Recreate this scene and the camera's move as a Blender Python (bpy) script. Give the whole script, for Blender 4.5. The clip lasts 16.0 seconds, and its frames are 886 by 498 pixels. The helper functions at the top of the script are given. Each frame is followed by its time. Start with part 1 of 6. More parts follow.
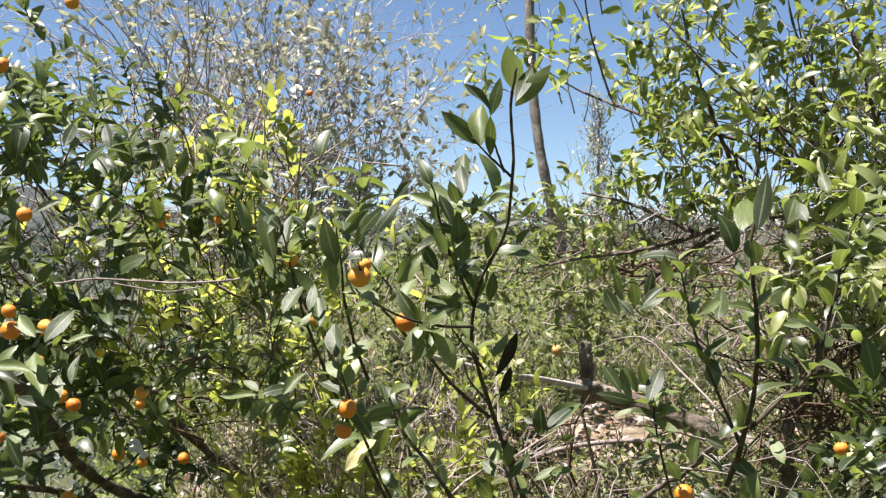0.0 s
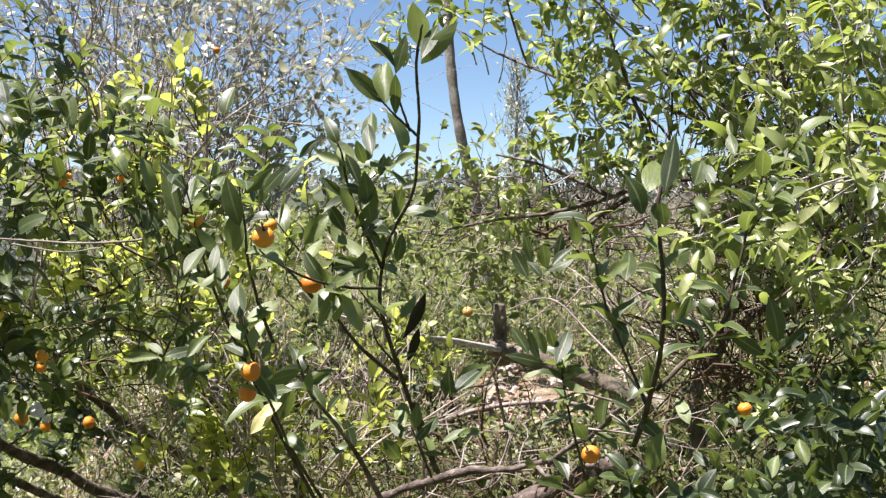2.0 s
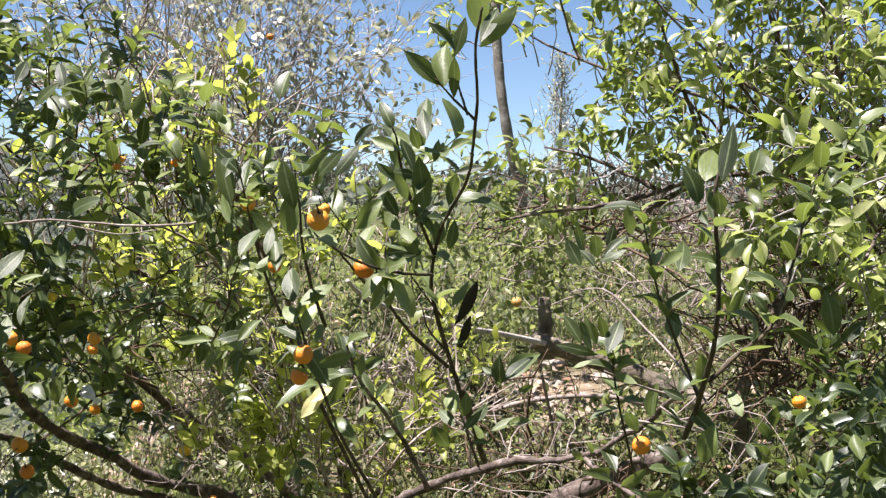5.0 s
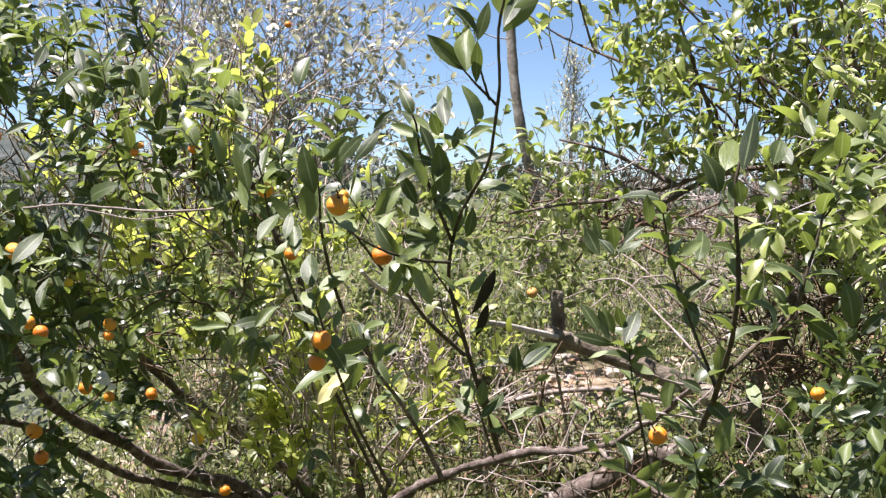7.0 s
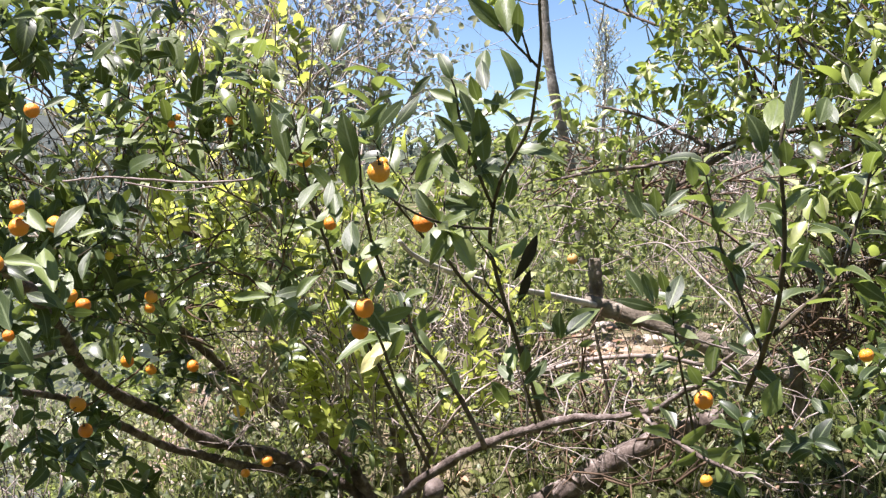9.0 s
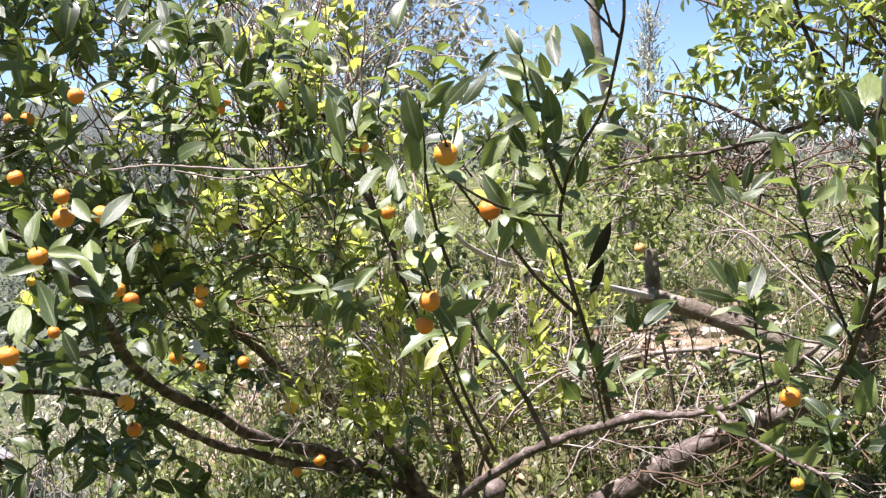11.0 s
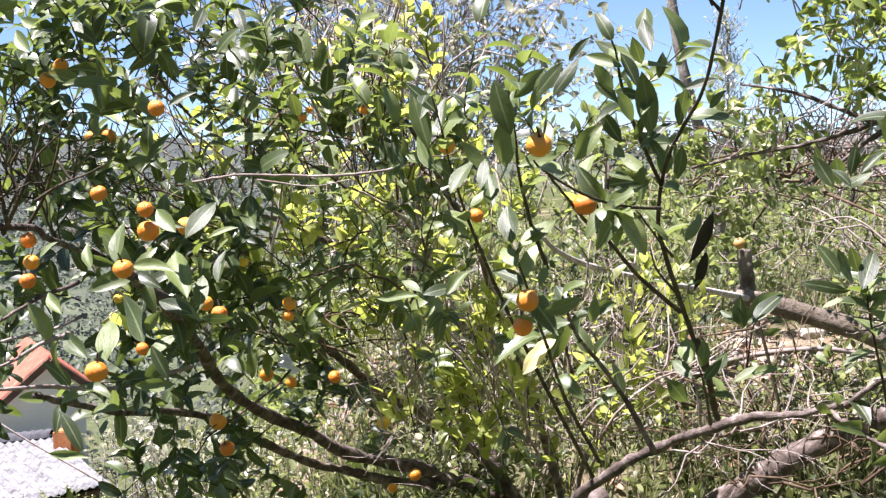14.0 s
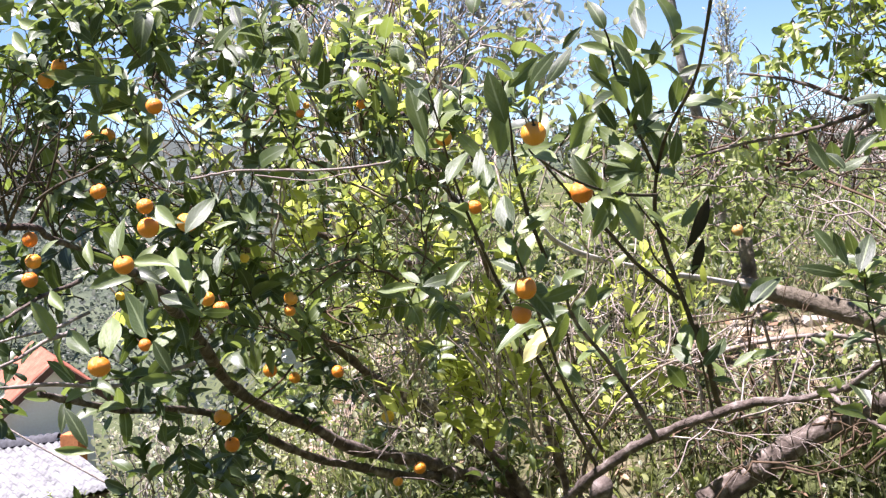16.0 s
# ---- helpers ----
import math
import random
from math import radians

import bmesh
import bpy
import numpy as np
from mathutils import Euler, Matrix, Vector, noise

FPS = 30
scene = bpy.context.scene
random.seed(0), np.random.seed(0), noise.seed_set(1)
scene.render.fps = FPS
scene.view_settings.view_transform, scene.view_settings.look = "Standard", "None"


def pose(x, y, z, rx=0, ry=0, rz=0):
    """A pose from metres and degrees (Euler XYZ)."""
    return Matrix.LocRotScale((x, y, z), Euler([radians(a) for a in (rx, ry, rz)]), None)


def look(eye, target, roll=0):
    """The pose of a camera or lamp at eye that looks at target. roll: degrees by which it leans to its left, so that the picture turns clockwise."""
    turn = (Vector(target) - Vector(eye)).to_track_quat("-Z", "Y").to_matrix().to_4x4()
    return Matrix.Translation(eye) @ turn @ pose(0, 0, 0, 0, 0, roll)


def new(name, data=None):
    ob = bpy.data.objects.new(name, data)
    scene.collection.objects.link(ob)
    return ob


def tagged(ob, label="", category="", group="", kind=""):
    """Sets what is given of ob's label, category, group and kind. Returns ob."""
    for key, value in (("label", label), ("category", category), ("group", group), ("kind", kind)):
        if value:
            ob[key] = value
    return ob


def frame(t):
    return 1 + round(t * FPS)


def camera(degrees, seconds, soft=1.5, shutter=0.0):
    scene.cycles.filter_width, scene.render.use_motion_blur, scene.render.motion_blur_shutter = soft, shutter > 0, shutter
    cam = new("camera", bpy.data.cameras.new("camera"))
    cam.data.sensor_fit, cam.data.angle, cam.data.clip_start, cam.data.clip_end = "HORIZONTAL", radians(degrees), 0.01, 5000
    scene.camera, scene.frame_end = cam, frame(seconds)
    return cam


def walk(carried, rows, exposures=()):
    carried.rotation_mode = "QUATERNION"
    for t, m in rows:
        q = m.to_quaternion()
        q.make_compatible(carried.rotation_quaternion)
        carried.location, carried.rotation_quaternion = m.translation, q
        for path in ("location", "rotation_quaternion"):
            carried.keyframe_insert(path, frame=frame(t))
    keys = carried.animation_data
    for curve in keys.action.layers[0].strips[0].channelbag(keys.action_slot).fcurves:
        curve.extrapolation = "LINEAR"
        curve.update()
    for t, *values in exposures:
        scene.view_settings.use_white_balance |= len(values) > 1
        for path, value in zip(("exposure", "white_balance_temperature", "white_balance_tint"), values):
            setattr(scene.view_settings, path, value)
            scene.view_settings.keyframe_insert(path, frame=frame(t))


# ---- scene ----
cam = camera(38.0, 16.0, soft=1.35)
EYE = 1.60
# seconds, place, yaw, pitch, roll
PATH = [
    (0.0, 0.0000, -0.0000, 0.0000, 0.001, 0.003, 0.000),
    (0.5, 0.0265, 0.0150, 0.0022, -2.053, -1.111, 0.400),
    (1.0, 0.0336, 0.0214, 0.0013, -2.950, -1.368, 0.749),
    (1.5, 0.0301, 0.0300, -0.0027, -3.499, -1.677, -0.202),
    (2.0, 0.0214, 0.0281, -0.0031, -3.611, -1.667, -0.236),
    (2.5, 0.0191, 0.0262, -0.0096, -3.671, -1.953, -0.371),
    (3.0, 0.0139, 0.0298, -0.0141, -3.187, -2.111, -0.491),
    (3.5, 0.0132, 0.0320, -0.0150, -2.980, -2.095, -0.370),
    (4.0, 0.0123, 0.0293, -0.0179, -2.320, -1.859, -0.638),
    (6.5, -0.0165, 0.0487, -0.0308, -1.437, -1.926, -1.303),
    (7.0, -0.0150, 0.0419, -0.0372, -1.297, -2.054, -1.563),
    (7.5, -0.0109, 0.0362, -0.0381, -1.127, -2.224, -0.932),
    (8.0, -0.0116, 0.0309, -0.0426, -0.687, -2.609, -1.132),
    (10.5, -0.0664, 0.1614, -0.0558, 1.421, -3.824, 0.500),
    (11.0, -0.0737, 0.2003, -0.0642, 1.997, -3.646, -0.010),
    (11.5, -0.0939, 0.2447, -0.0716, 2.516, -3.663, 0.510),
    (12.0, -0.1151, 0.2745, -0.0764, 3.174, -3.617, 0.128),
    (12.5, -0.1076, 0.2776, -0.0770, 4.274, -3.581, 0.994),
    (13.0, -0.1068, 0.2768, -0.0816, 4.933, -3.529, 1.616),
    (13.5, -0.0952, 0.2802, -0.0867, 5.672, -3.206, 2.485),
    (14.0, -0.0979, 0.2827, -0.0957, 5.525, -2.844, 2.460),
    (14.5, -0.0953, 0.2771, -0.1086, 5.291, -2.588, 3.087),
    (15.0, -0.0909, 0.2712, -0.1152, 5.514, -2.599, 3.542),
    (15.5, -0.0979, 0.2815, -0.1111, 5.803, -2.775, 3.891),
    (16.0, -0.0885, 0.2683, -0.1057, 5.619, -2.976, 3.585),
]
walk(cam, [(t, pose(x, y, EYE + z, 90 + pitch, roll, yaw)) for t, x, y, z, yaw, pitch, roll in PATH],
     exposures=[(0, 1.13, 6430, 10), (1, 1.17, 6410, 10), (4, 1.23, 6380, 11), (8, 1.34, 6290, 13), (10.5, 1.52, 6210, 14), (12, 1.54, 6170, 15), (14, 1.57, 6110, 16), (16, 1.61, 6070, 17)])


# ---- light ----
SUN_ELEVATION, SUN_AZIMUTH = 71.0, -108.0     # azimuth: degrees to the right of straight ahead (+y)
_el, _az = radians(SUN_ELEVATION), radians(SUN_AZIMUTH)
TO_SUN = Vector((math.cos(_el) * math.sin(_az), math.cos(_el) * math.cos(_az), math.sin(_el)))
world = bpy.data.worlds.new("sky")
scene.world = world
world.use_nodes = True
_wn = world.node_tree.nodes
_sky = _wn.new("ShaderNodeTexSky")
_sky.sky_type, _sky.sun_disc = "NISHITA", False
_sky.sun_elevation, _sky.sun_rotation = _el, _az
_sky.altitude, _sky.air_density, _sky.dust_density, _sky.ozone_density = 2500, 0.85, 0.6, 2.4
_wn["Background"].inputs["Strength"].default_value = 0.064
world.node_tree.links.new(_sky.outputs[0], _wn["Background"].inputs["Color"])
_lamp = bpy.data.lights.new("sun", "SUN")
_lamp.energy, _lamp.angle, _lamp.color = 6.7, radians(0.53), (1.0, 0.92, 0.90)
sun = new("sun", _lamp)
sun.matrix_world = look((0, 0, 30), Vector((0, 0, 30)) - TO_SUN)

# ---- materials ----
def nodes_of(name):
    m = bpy.data.materials.new(name)
    m.use_nodes = True
    nt = m.node_tree
    return m, nt, nt.nodes["Principled BSDF"], nt.nodes["Material Output"]


def ramp(nt, source, stops):
    r = nt.nodes.new("ShaderNodeValToRGB")
    e = r.color_ramp.elements
    e[0].position, e[0].color = stops[0][0], (*stops[0][1], 1)
    e[1].position, e[1].color = stops[-1][0], (*stops[-1][1], 1)
    for p, c in stops[1:-1]:
        x = e.new(p)
        x.color = (*c, 1)
    nt.links.new(source, r.inputs[0])
    return r.outputs[0]


def noise_tex(nt, scale, detail=4.0, rough=0.55, coords="Object"):
    c = nt.nodes.new("ShaderNodeTexCoord")
    n = nt.nodes.new("ShaderNodeTexNoise")
    n.inputs["Scale"].default_value, n.inputs["Detail"].default_value, n.inputs["Roughness"].default_value = scale, detail, rough
    nt.links.new(c.outputs[coords], n.inputs["Vector"])
    return n.outputs[0]


def bump(nt, source, strength, distance, bsdf):
    b = nt.nodes.new("ShaderNodeBump")
    b.inputs["Strength"].default_value, b.inputs["Distance"].default_value = strength, distance
    nt.links.new(source, b.inputs["Height"])
    nt.links.new(b.outputs[0], bsdf.inputs["Normal"])
    return b


def mixed(nt, kind, fac, a, b):
    m = nt.nodes.new("ShaderNodeMix")
    m.data_type, m.blend_type = "RGBA", kind
    if hasattr(fac, "is_linked"):
        nt.links.new(fac, m.inputs[0])
    else:
        m.inputs[0].default_value = fac
    for slot, s in ((6, a), (7, b)):
        if hasattr(s, "is_linked"):
            nt.links.new(s, m.inputs[slot])
        else:
            m.inputs[slot].default_value = (*s, 1)
    return m.outputs[2]


def leaf_material(name, stops, glow, rough=0.34, thin=0.35, single=False, rib=None, spec=0.5):
    """A leaf: glossy cuticle over a blade that lets light through. single: each leaf is an object."""
    m, nt, p, out = nodes_of(name)
    if single:
        rnd = nt.nodes.new("ShaderNodeObjectInfo").outputs["Random"]
    else:
        rnd = nt.nodes.new("ShaderNodeNewGeometry").outputs["Random Per Island"]
    col = ramp(nt, rnd, stops)
    spots = ramp(nt, noise_tex(nt, 5.0 if single else 60.0, 5), [(0.35, (0.78, 0.78, 0.7)), (0.7, (1.12, 1.1, 1.0))])
    col = mixed(nt, "MULTIPLY", 1.0, col, spots)
    if rib:
        uv = nt.nodes.new("ShaderNodeUVMap").outputs[0]
        sep = nt.nodes.new("ShaderNodeSeparateXYZ")
        nt.links.new(uv, sep.inputs[0])
        line = ramp(nt, sep.outputs[0], [(0.0, (1, 1, 1)), (0.06, (1, 1, 1)), (0.13, (0, 0, 0))])
        edge = ramp(nt, sep.outputs[0], [(0.86, (0, 0, 0)), (1.0, (0.6, 0.6, 0.6))])
        slant = nt.nodes.new("ShaderNodeMapping")
        slant.inputs["Scale"].default_value = (-0.35, 1.0, 1.0)
        nt.links.new(uv, slant.inputs["Vector"])
        veins = nt.nodes.new("ShaderNodeTexWave")
        veins.bands_direction = "DIAGONAL"
        veins.inputs["Scale"].default_value, veins.inputs["Distortion"].default_value = 5.6, 1.2
        nt.links.new(slant.outputs[0], veins.inputs["Vector"])
        col = mixed(nt, "MIX", ramp(nt, veins.outputs[1], [(0.80, (0, 0, 0)), (1.0, (0.22, 0.22, 0.22))]), col, rib)
        col = mixed(nt, "MIX", mixed(nt, "ADD", 1.0, line, edge), col, rib)
    nt.links.new(col, p.inputs["Base Color"])
    p.inputs["Roughness"].default_value = rough
    p.inputs["Specular IOR Level"].default_value = spec
    bump(nt, noise_tex(nt, 9.0 if single else 120.0, 3), 0.12, 0.02 if single else 0.002, p)
    tr = nt.nodes.new("ShaderNodeBsdfTranslucent")
    nt.links.new(mixed(nt, "MULTIPLY", 1.0, mixed(nt, "MIX", 0.5, col, glow), (1.55, 1.55, 1.9)), tr.inputs["Color"])
    mx = nt.nodes.new("ShaderNodeMixShader")
    mx.inputs[0].default_value = thin
    nt.links.new(p.outputs[0], mx.inputs[1])
    nt.links.new(tr.outputs[0], mx.inputs[2])
    nt.links.new(mx.outputs[0], out.inputs["Surface"])
    return m


def rough_material(name, stops, scale, bump_strength=0.5, bump_distance=0.01, rough=0.85, fine=90.0, mottle=(0.62, 1.2)):
    m, nt, p, out = nodes_of(name)
    big = noise_tex(nt, scale, 6)
    col = ramp(nt, big, stops)
    fine_n = noise_tex(nt, fine, 6, 0.7)
    shade = ramp(nt, fine_n, [(0.3, (mottle[0], mottle[0] * 0.97, mottle[0] * 0.94)), (0.72, (mottle[1],) * 3)])
    nt.links.new(mixed(nt, "MULTIPLY", 1.0, col, shade), p.inputs["Base Color"])
    p.inputs["Roughness"].default_value = rough
    p.inputs["Specular IOR Level"].default_value = 0.25
    bump(nt, fine_n, bump_strength, bump_distance, p)
    return m


CITRUS = [(0.0, (0.013, 0.022, 0.009)), (0.25, (0.035, 0.053, 0.016)), (0.55, (0.080, 0.110, 0.030)), (0.85, (0.145, 0.185, 0.058)), (1.0, (0.25, 0.285, 0.11))]
M_LEAF = leaf_material("citrus_leaf", CITRUS[:4] + [(1.0, (0.15, 0.19, 0.075))], (0.24, 0.32, 0.04), 0.50, 0.24, single=True, rib=(0.14, 0.17, 0.08), spec=0.45)
M_LEAVES = leaf_material("citrus_leaves", CITRUS, (0.30, 0.39, 0.04), 0.42, 0.28, spec=0.6, rib=(0.17, 0.20, 0.10))
# darker copy of the citrus leaves, crown shade put into the colour
M_SHADED = leaf_material("shaded_citrus_leaves", [(0, (0.010, 0.018, 0.008)), (0.5, (0.026, 0.042, 0.014)), (0.85, (0.065, 0.092, 0.028)), (1, (0.12, 0.15, 0.05))], (0.22, 0.30, 0.03), 0.40, 0.24, spec=0.5, rib=(0.11, 0.14, 0.07))
M_INNER = leaf_material("young_citrus_leaves", [(0, (0.036, 0.050, 0.012)), (0.25, (0.10, 0.126, 0.025)), (0.6, (0.23, 0.265, 0.055)), (1, (0.42, 0.44, 0.15))], (0.58, 0.64, 0.08), 0.42, 0.48, spec=0.5)
M_PALE = leaf_material("pale_leaf", [(0, (0.50, 0.46, 0.22)), (1, (0.56, 0.52, 0.26))], (0.6, 0.55, 0.2), 0.5, 0.3, single=True)
M_DARK = leaf_material("blackish_leaf", [(0, (0.018, 0.016, 0.010)), (1, (0.030, 0.026, 0.015))], (0.04, 0.03, 0.01), 0.6, 0.08, single=True, spec=0.3)
M_WHITE = leaf_material("whitish_leaf", [(0, (0.72, 0.71, 0.72)), (1, (0.80, 0.79, 0.79))], (0.6, 0.6, 0.58), 0.6, 0.15, single=True)
M_BRIGHT = leaf_material("spring_leaves", [(0, (0.030, 0.042, 0.010)), (0.4, (0.115, 0.148, 0.032)), (0.75, (0.25, 0.29, 0.08)), (1, (0.50, 0.51, 0.30))], (0.40, 0.50, 0.06), 0.40, 0.38, spec=0.7)
M_SHRUB = leaf_material("shrub_leaves", [(0, (0.040, 0.053, 0.020)), (0.5, (0.105, 0.13, 0.045)), (1, (0.24, 0.265, 0.10))], (0.38, 0.46, 0.08), 0.5, 0.36, spec=0.5)
M_GREY = leaf_material("grey_leaves", [(0, (0.12, 0.13, 0.09)), (0.5, (0.27, 0.28, 0.20)), (1, (0.50, 0.51, 0.36))], (0.36, 0.38, 0.15), 0.34, 0.32, spec=1.0)
M_WEED = leaf_material("weed_leaves", [(0, (0.018, 0.026, 0.011)), (0.45, (0.080, 0.100, 0.038)), (0.85, (0.20, 0.22, 0.10)), (1, (0.38, 0.35, 0.26))], (0.37, 0.43, 0.08), 0.5, 0.36)
M_DRY = leaf_material("dry_grass", [(0, (0.26, 0.20, 0.14)), (0.6, (0.42, 0.36, 0.28)), (1, (0.58, 0.53, 0.44))], (0.4, 0.36, 0.24), 0.6, 0.25)
M_LITTER = leaf_material("dead_leaves", [(0, (0.16, 0.085, 0.05)), (0.5, (0.30, 0.18, 0.11)), (1, (0.46, 0.36, 0.27))], (0.3, 0.2, 0.1), 0.6, 0.15)
M_FAR = leaf_material("distant_leaves", [(0, (0.028, 0.036, 0.030)), (0.6, (0.058, 0.068, 0.052)), (1, (0.11, 0.118, 0.085))], (0.10, 0.13, 0.08), 0.6, 0.3)
M_BARK = rough_material("grey_brown_bark", [(0.30, (0.045, 0.034, 0.028)), (0.50, (0.125, 0.096, 0.082)), (0.64, (0.235, 0.195, 0.175)), (0.76, (0.40, 0.36, 0.33))], 26, 0.9, 0.006)
M_TWIG = rough_material("green_brown_twig_bark", [(0.3, (0.034, 0.028, 0.019)), (0.6, (0.088, 0.070, 0.045)), (0.8, (0.18, 0.145, 0.105))], 30, 0.4, 0.002)
M_DEADTWIG = rough_material("pale_dead_twig_bark", [(0.3, (0.17, 0.135, 0.12)), (0.55, (0.31, 0.26, 0.235)), (0.75, (0.53, 0.47, 0.43))], 22, 0.4, 0.002)
M_GREYTWIG = rough_material("lavender_grey_twig_bark", [(0.3, (0.20, 0.175, 0.18)), (0.55, (0.38, 0.345, 0.35)), (0.75, (0.58, 0.54, 0.54))], 22, 0.4, 0.002)
M_STRAW = rough_material("pale_tan_twig_bark", [(0.3, (0.13, 0.095, 0.07)), (0.5, (0.36, 0.30, 0.255)), (0.72, (0.62, 0.55, 0.49))], 20, 0.4, 0.002)
M_BROWNTWIG = rough_material("brown_dry_twig_bark", [(0.3, (0.050, 0.032, 0.021)), (0.6, (0.13, 0.086, 0.054)), (0.8, (0.26, 0.19, 0.13))], 24, 0.4, 0.002)
M_PALEWOOD = rough_material("bleached_barkless_wood", [(0.3, (0.34, 0.31, 0.27)), (0.6, (0.52, 0.49, 0.44)), (0.8, (0.66, 0.63, 0.58))], 20, 0.4, 0.002)
M_LOG = rough_material("weathered_log_bark", [(0.3, (0.095, 0.075, 0.055)), (0.52, (0.21, 0.175, 0.135)), (0.75, (0.42, 0.375, 0.31))], 9, 0.9, 0.02, fine=45)
M_GREYBARK = rough_material("smooth_grey_bark", [(0.3, (0.15, 0.13, 0.105)), (0.52, (0.27, 0.245, 0.21)), (0.75, (0.44, 0.42, 0.38))], 9, 0.7, 0.015, fine=45)


def fruit_material(name, stops):
    m, nt, p, out = nodes_of(name)
    rnd = nt.nodes.new("ShaderNodeObjectInfo").outputs["Random"]
    col = ramp(nt, rnd, stops)
    blotch = ramp(nt, noise_tex(nt, 40, 3), [(0.3, (0.90, 0.82, 0.8)), (0.7, (1.05, 1.1, 1.1))])
    nt.links.new(mixed(nt, "MULTIPLY", 1.0, col, blotch), p.inputs["Base Color"])
    p.inputs["Roughness"].default_value = 0.42
    p.inputs["Specular IOR Level"].default_value = 0.6
    p.inputs["Subsurface Weight"].default_value = 0.12
    p.inputs["Subsurface Radius"].default_value = (0.006, 0.003, 0.001)
    vor = nt.nodes.new("ShaderNodeTexVoronoi")
    vor.inputs["Scale"].default_value = 420
    nt.links.new(nt.nodes.new("ShaderNodeTexCoord").outputs["Object"], vor.inputs["Vector"])
    bump(nt, vor.outputs["Distance"], 0.35, 0.0012, p)
    return m


M_FRUIT = fruit_material("orange_peel", [(0, (0.66, 0.19, 0.008)), (0.6, (0.74, 0.26, 0.012)), (1, (0.78, 0.34, 0.025))])
M_RIPENING = fruit_material("yellow_peel", [(0, (0.80, 0.50, 0.03)), (1, (0.82, 0.58, 0.05))])
M_DRYFRUIT = fruit_material("shrivelled_peel", [(0, (0.46, 0.24, 0.06)), (1, (0.50, 0.28, 0.08))])

# ---- tools ----
rng = np.random.default_rng(7)


def link(name, verts, faces, material, parent=None, label="", smooth=True, uv=None):
    me = bpy.data.meshes.new(name)
    me.from_pydata(verts, [], faces)
    me.materials.append(material)
    if uv is not None:
        layer = me.uv_layers.new(name="UVMap")
        idx = np.empty(len(me.loops), np.int32)
        me.loops.foreach_get("vertex_index", idx)
        layer.data.foreach_set("uv", np.asarray(uv, np.float32)[idx].ravel())
    if smooth:
        me.polygons.foreach_set("use_smooth", np.ones(len(me.polygons), bool))
    me.update()
    ob = new(name, me)
    if parent:
        ob.parent = parent
    return tagged(ob, label)


def part(name, bm, material, parent, label=""):
    me = bpy.data.meshes.new(name)
    bm.to_mesh(me)
    bm.free()
    me.materials.append(material)
    ob = new(name, me)
    ob.parent = parent
    return tagged(ob, label)


def empty(name, label, category, group="", at=(0, 0, 0)):
    ob = new(name)
    ob.empty_display_size = 0.2
    ob.location = at
    return tagged(ob, label, category, group)


def smooth_line(points, steps=6):
    """A Catmull-Rom line through the points."""
    p = np.array(points, float)
    if len(p) < 3:
        return np.array([p[0] + (p[-1] - p[0]) * s for s in np.linspace(0, 1, steps + 1)])
    q = np.vstack([2 * p[0] - p[1], p, 2 * p[-1] - p[-2]])
    out = []
    for i in range(1, len(q) - 2):
        for s in np.linspace(0, 1, steps, endpoint=False):
            a, b, c, d = q[i - 1 : i + 3]
            out.append(0.5 * (2 * b + (c - a) * s + (2 * a - 5 * b + 4 * c - d) * s * s + (3 * b - a - 3 * c + d) * s ** 3))
    out.append(p[-1])
    return np.array(out)


class Tubes:
    """Many tapered round limbs in one mesh."""

    def __init__(self):
        self.v, self.f = [], []

    def add(self, line, r0, r1, sides=6, knots=0.0):
        line = np.asarray(line, float)
        n = len(line)
        t = np.gradient(line, axis=0)
        t /= np.linalg.norm(t, axis=1, keepdims=True) + 1e-9
        up = np.tile([0.31, 0.17, 0.93], (n, 1)) if abs(t[:, 2]).mean() < 0.8 else np.tile([0.9, 0.3, 0.1], (n, 1))
        a = np.cross(t, up)
        a /= np.linalg.norm(a, axis=1, keepdims=True) + 1e-9
        b = np.cross(t, a)
        r = np.linspace(r0, r1, n) * (1 + knots * rng.normal(0, 1, n).clip(-1.5, 1.5))
        ang = np.linspace(0, 2 * np.pi, sides, endpoint=False)
        ring = line[:, None] + r[:, None, None] * (np.cos(ang)[None, :, None] * a[:, None] + np.sin(ang)[None, :, None] * b[:, None])
        o = len(self.v)
        self.v.extend(map(tuple, ring.reshape(-1, 3)))
        for i in range(n - 1):
            for k in range(sides):
                k2 = (k + 1) % sides
                self.f.append((o + i * sides + k, o + i * sides + k2, o + (i + 1) * sides + k2, o + (i + 1) * sides + k))
        self.f.append(tuple(o + k for k in range(sides))[::-1])
        self.f.append(tuple(o + (n - 1) * sides + k for k in range(sides)))

    def link(self, name, material, parent=None, label=""):
        return link(name, self.v, self.f, material, parent, label)


def unit(a):
    a = np.asarray(a, float)
    return a / (np.linalg.norm(a, axis=-1, keepdims=True) + 1e-9)


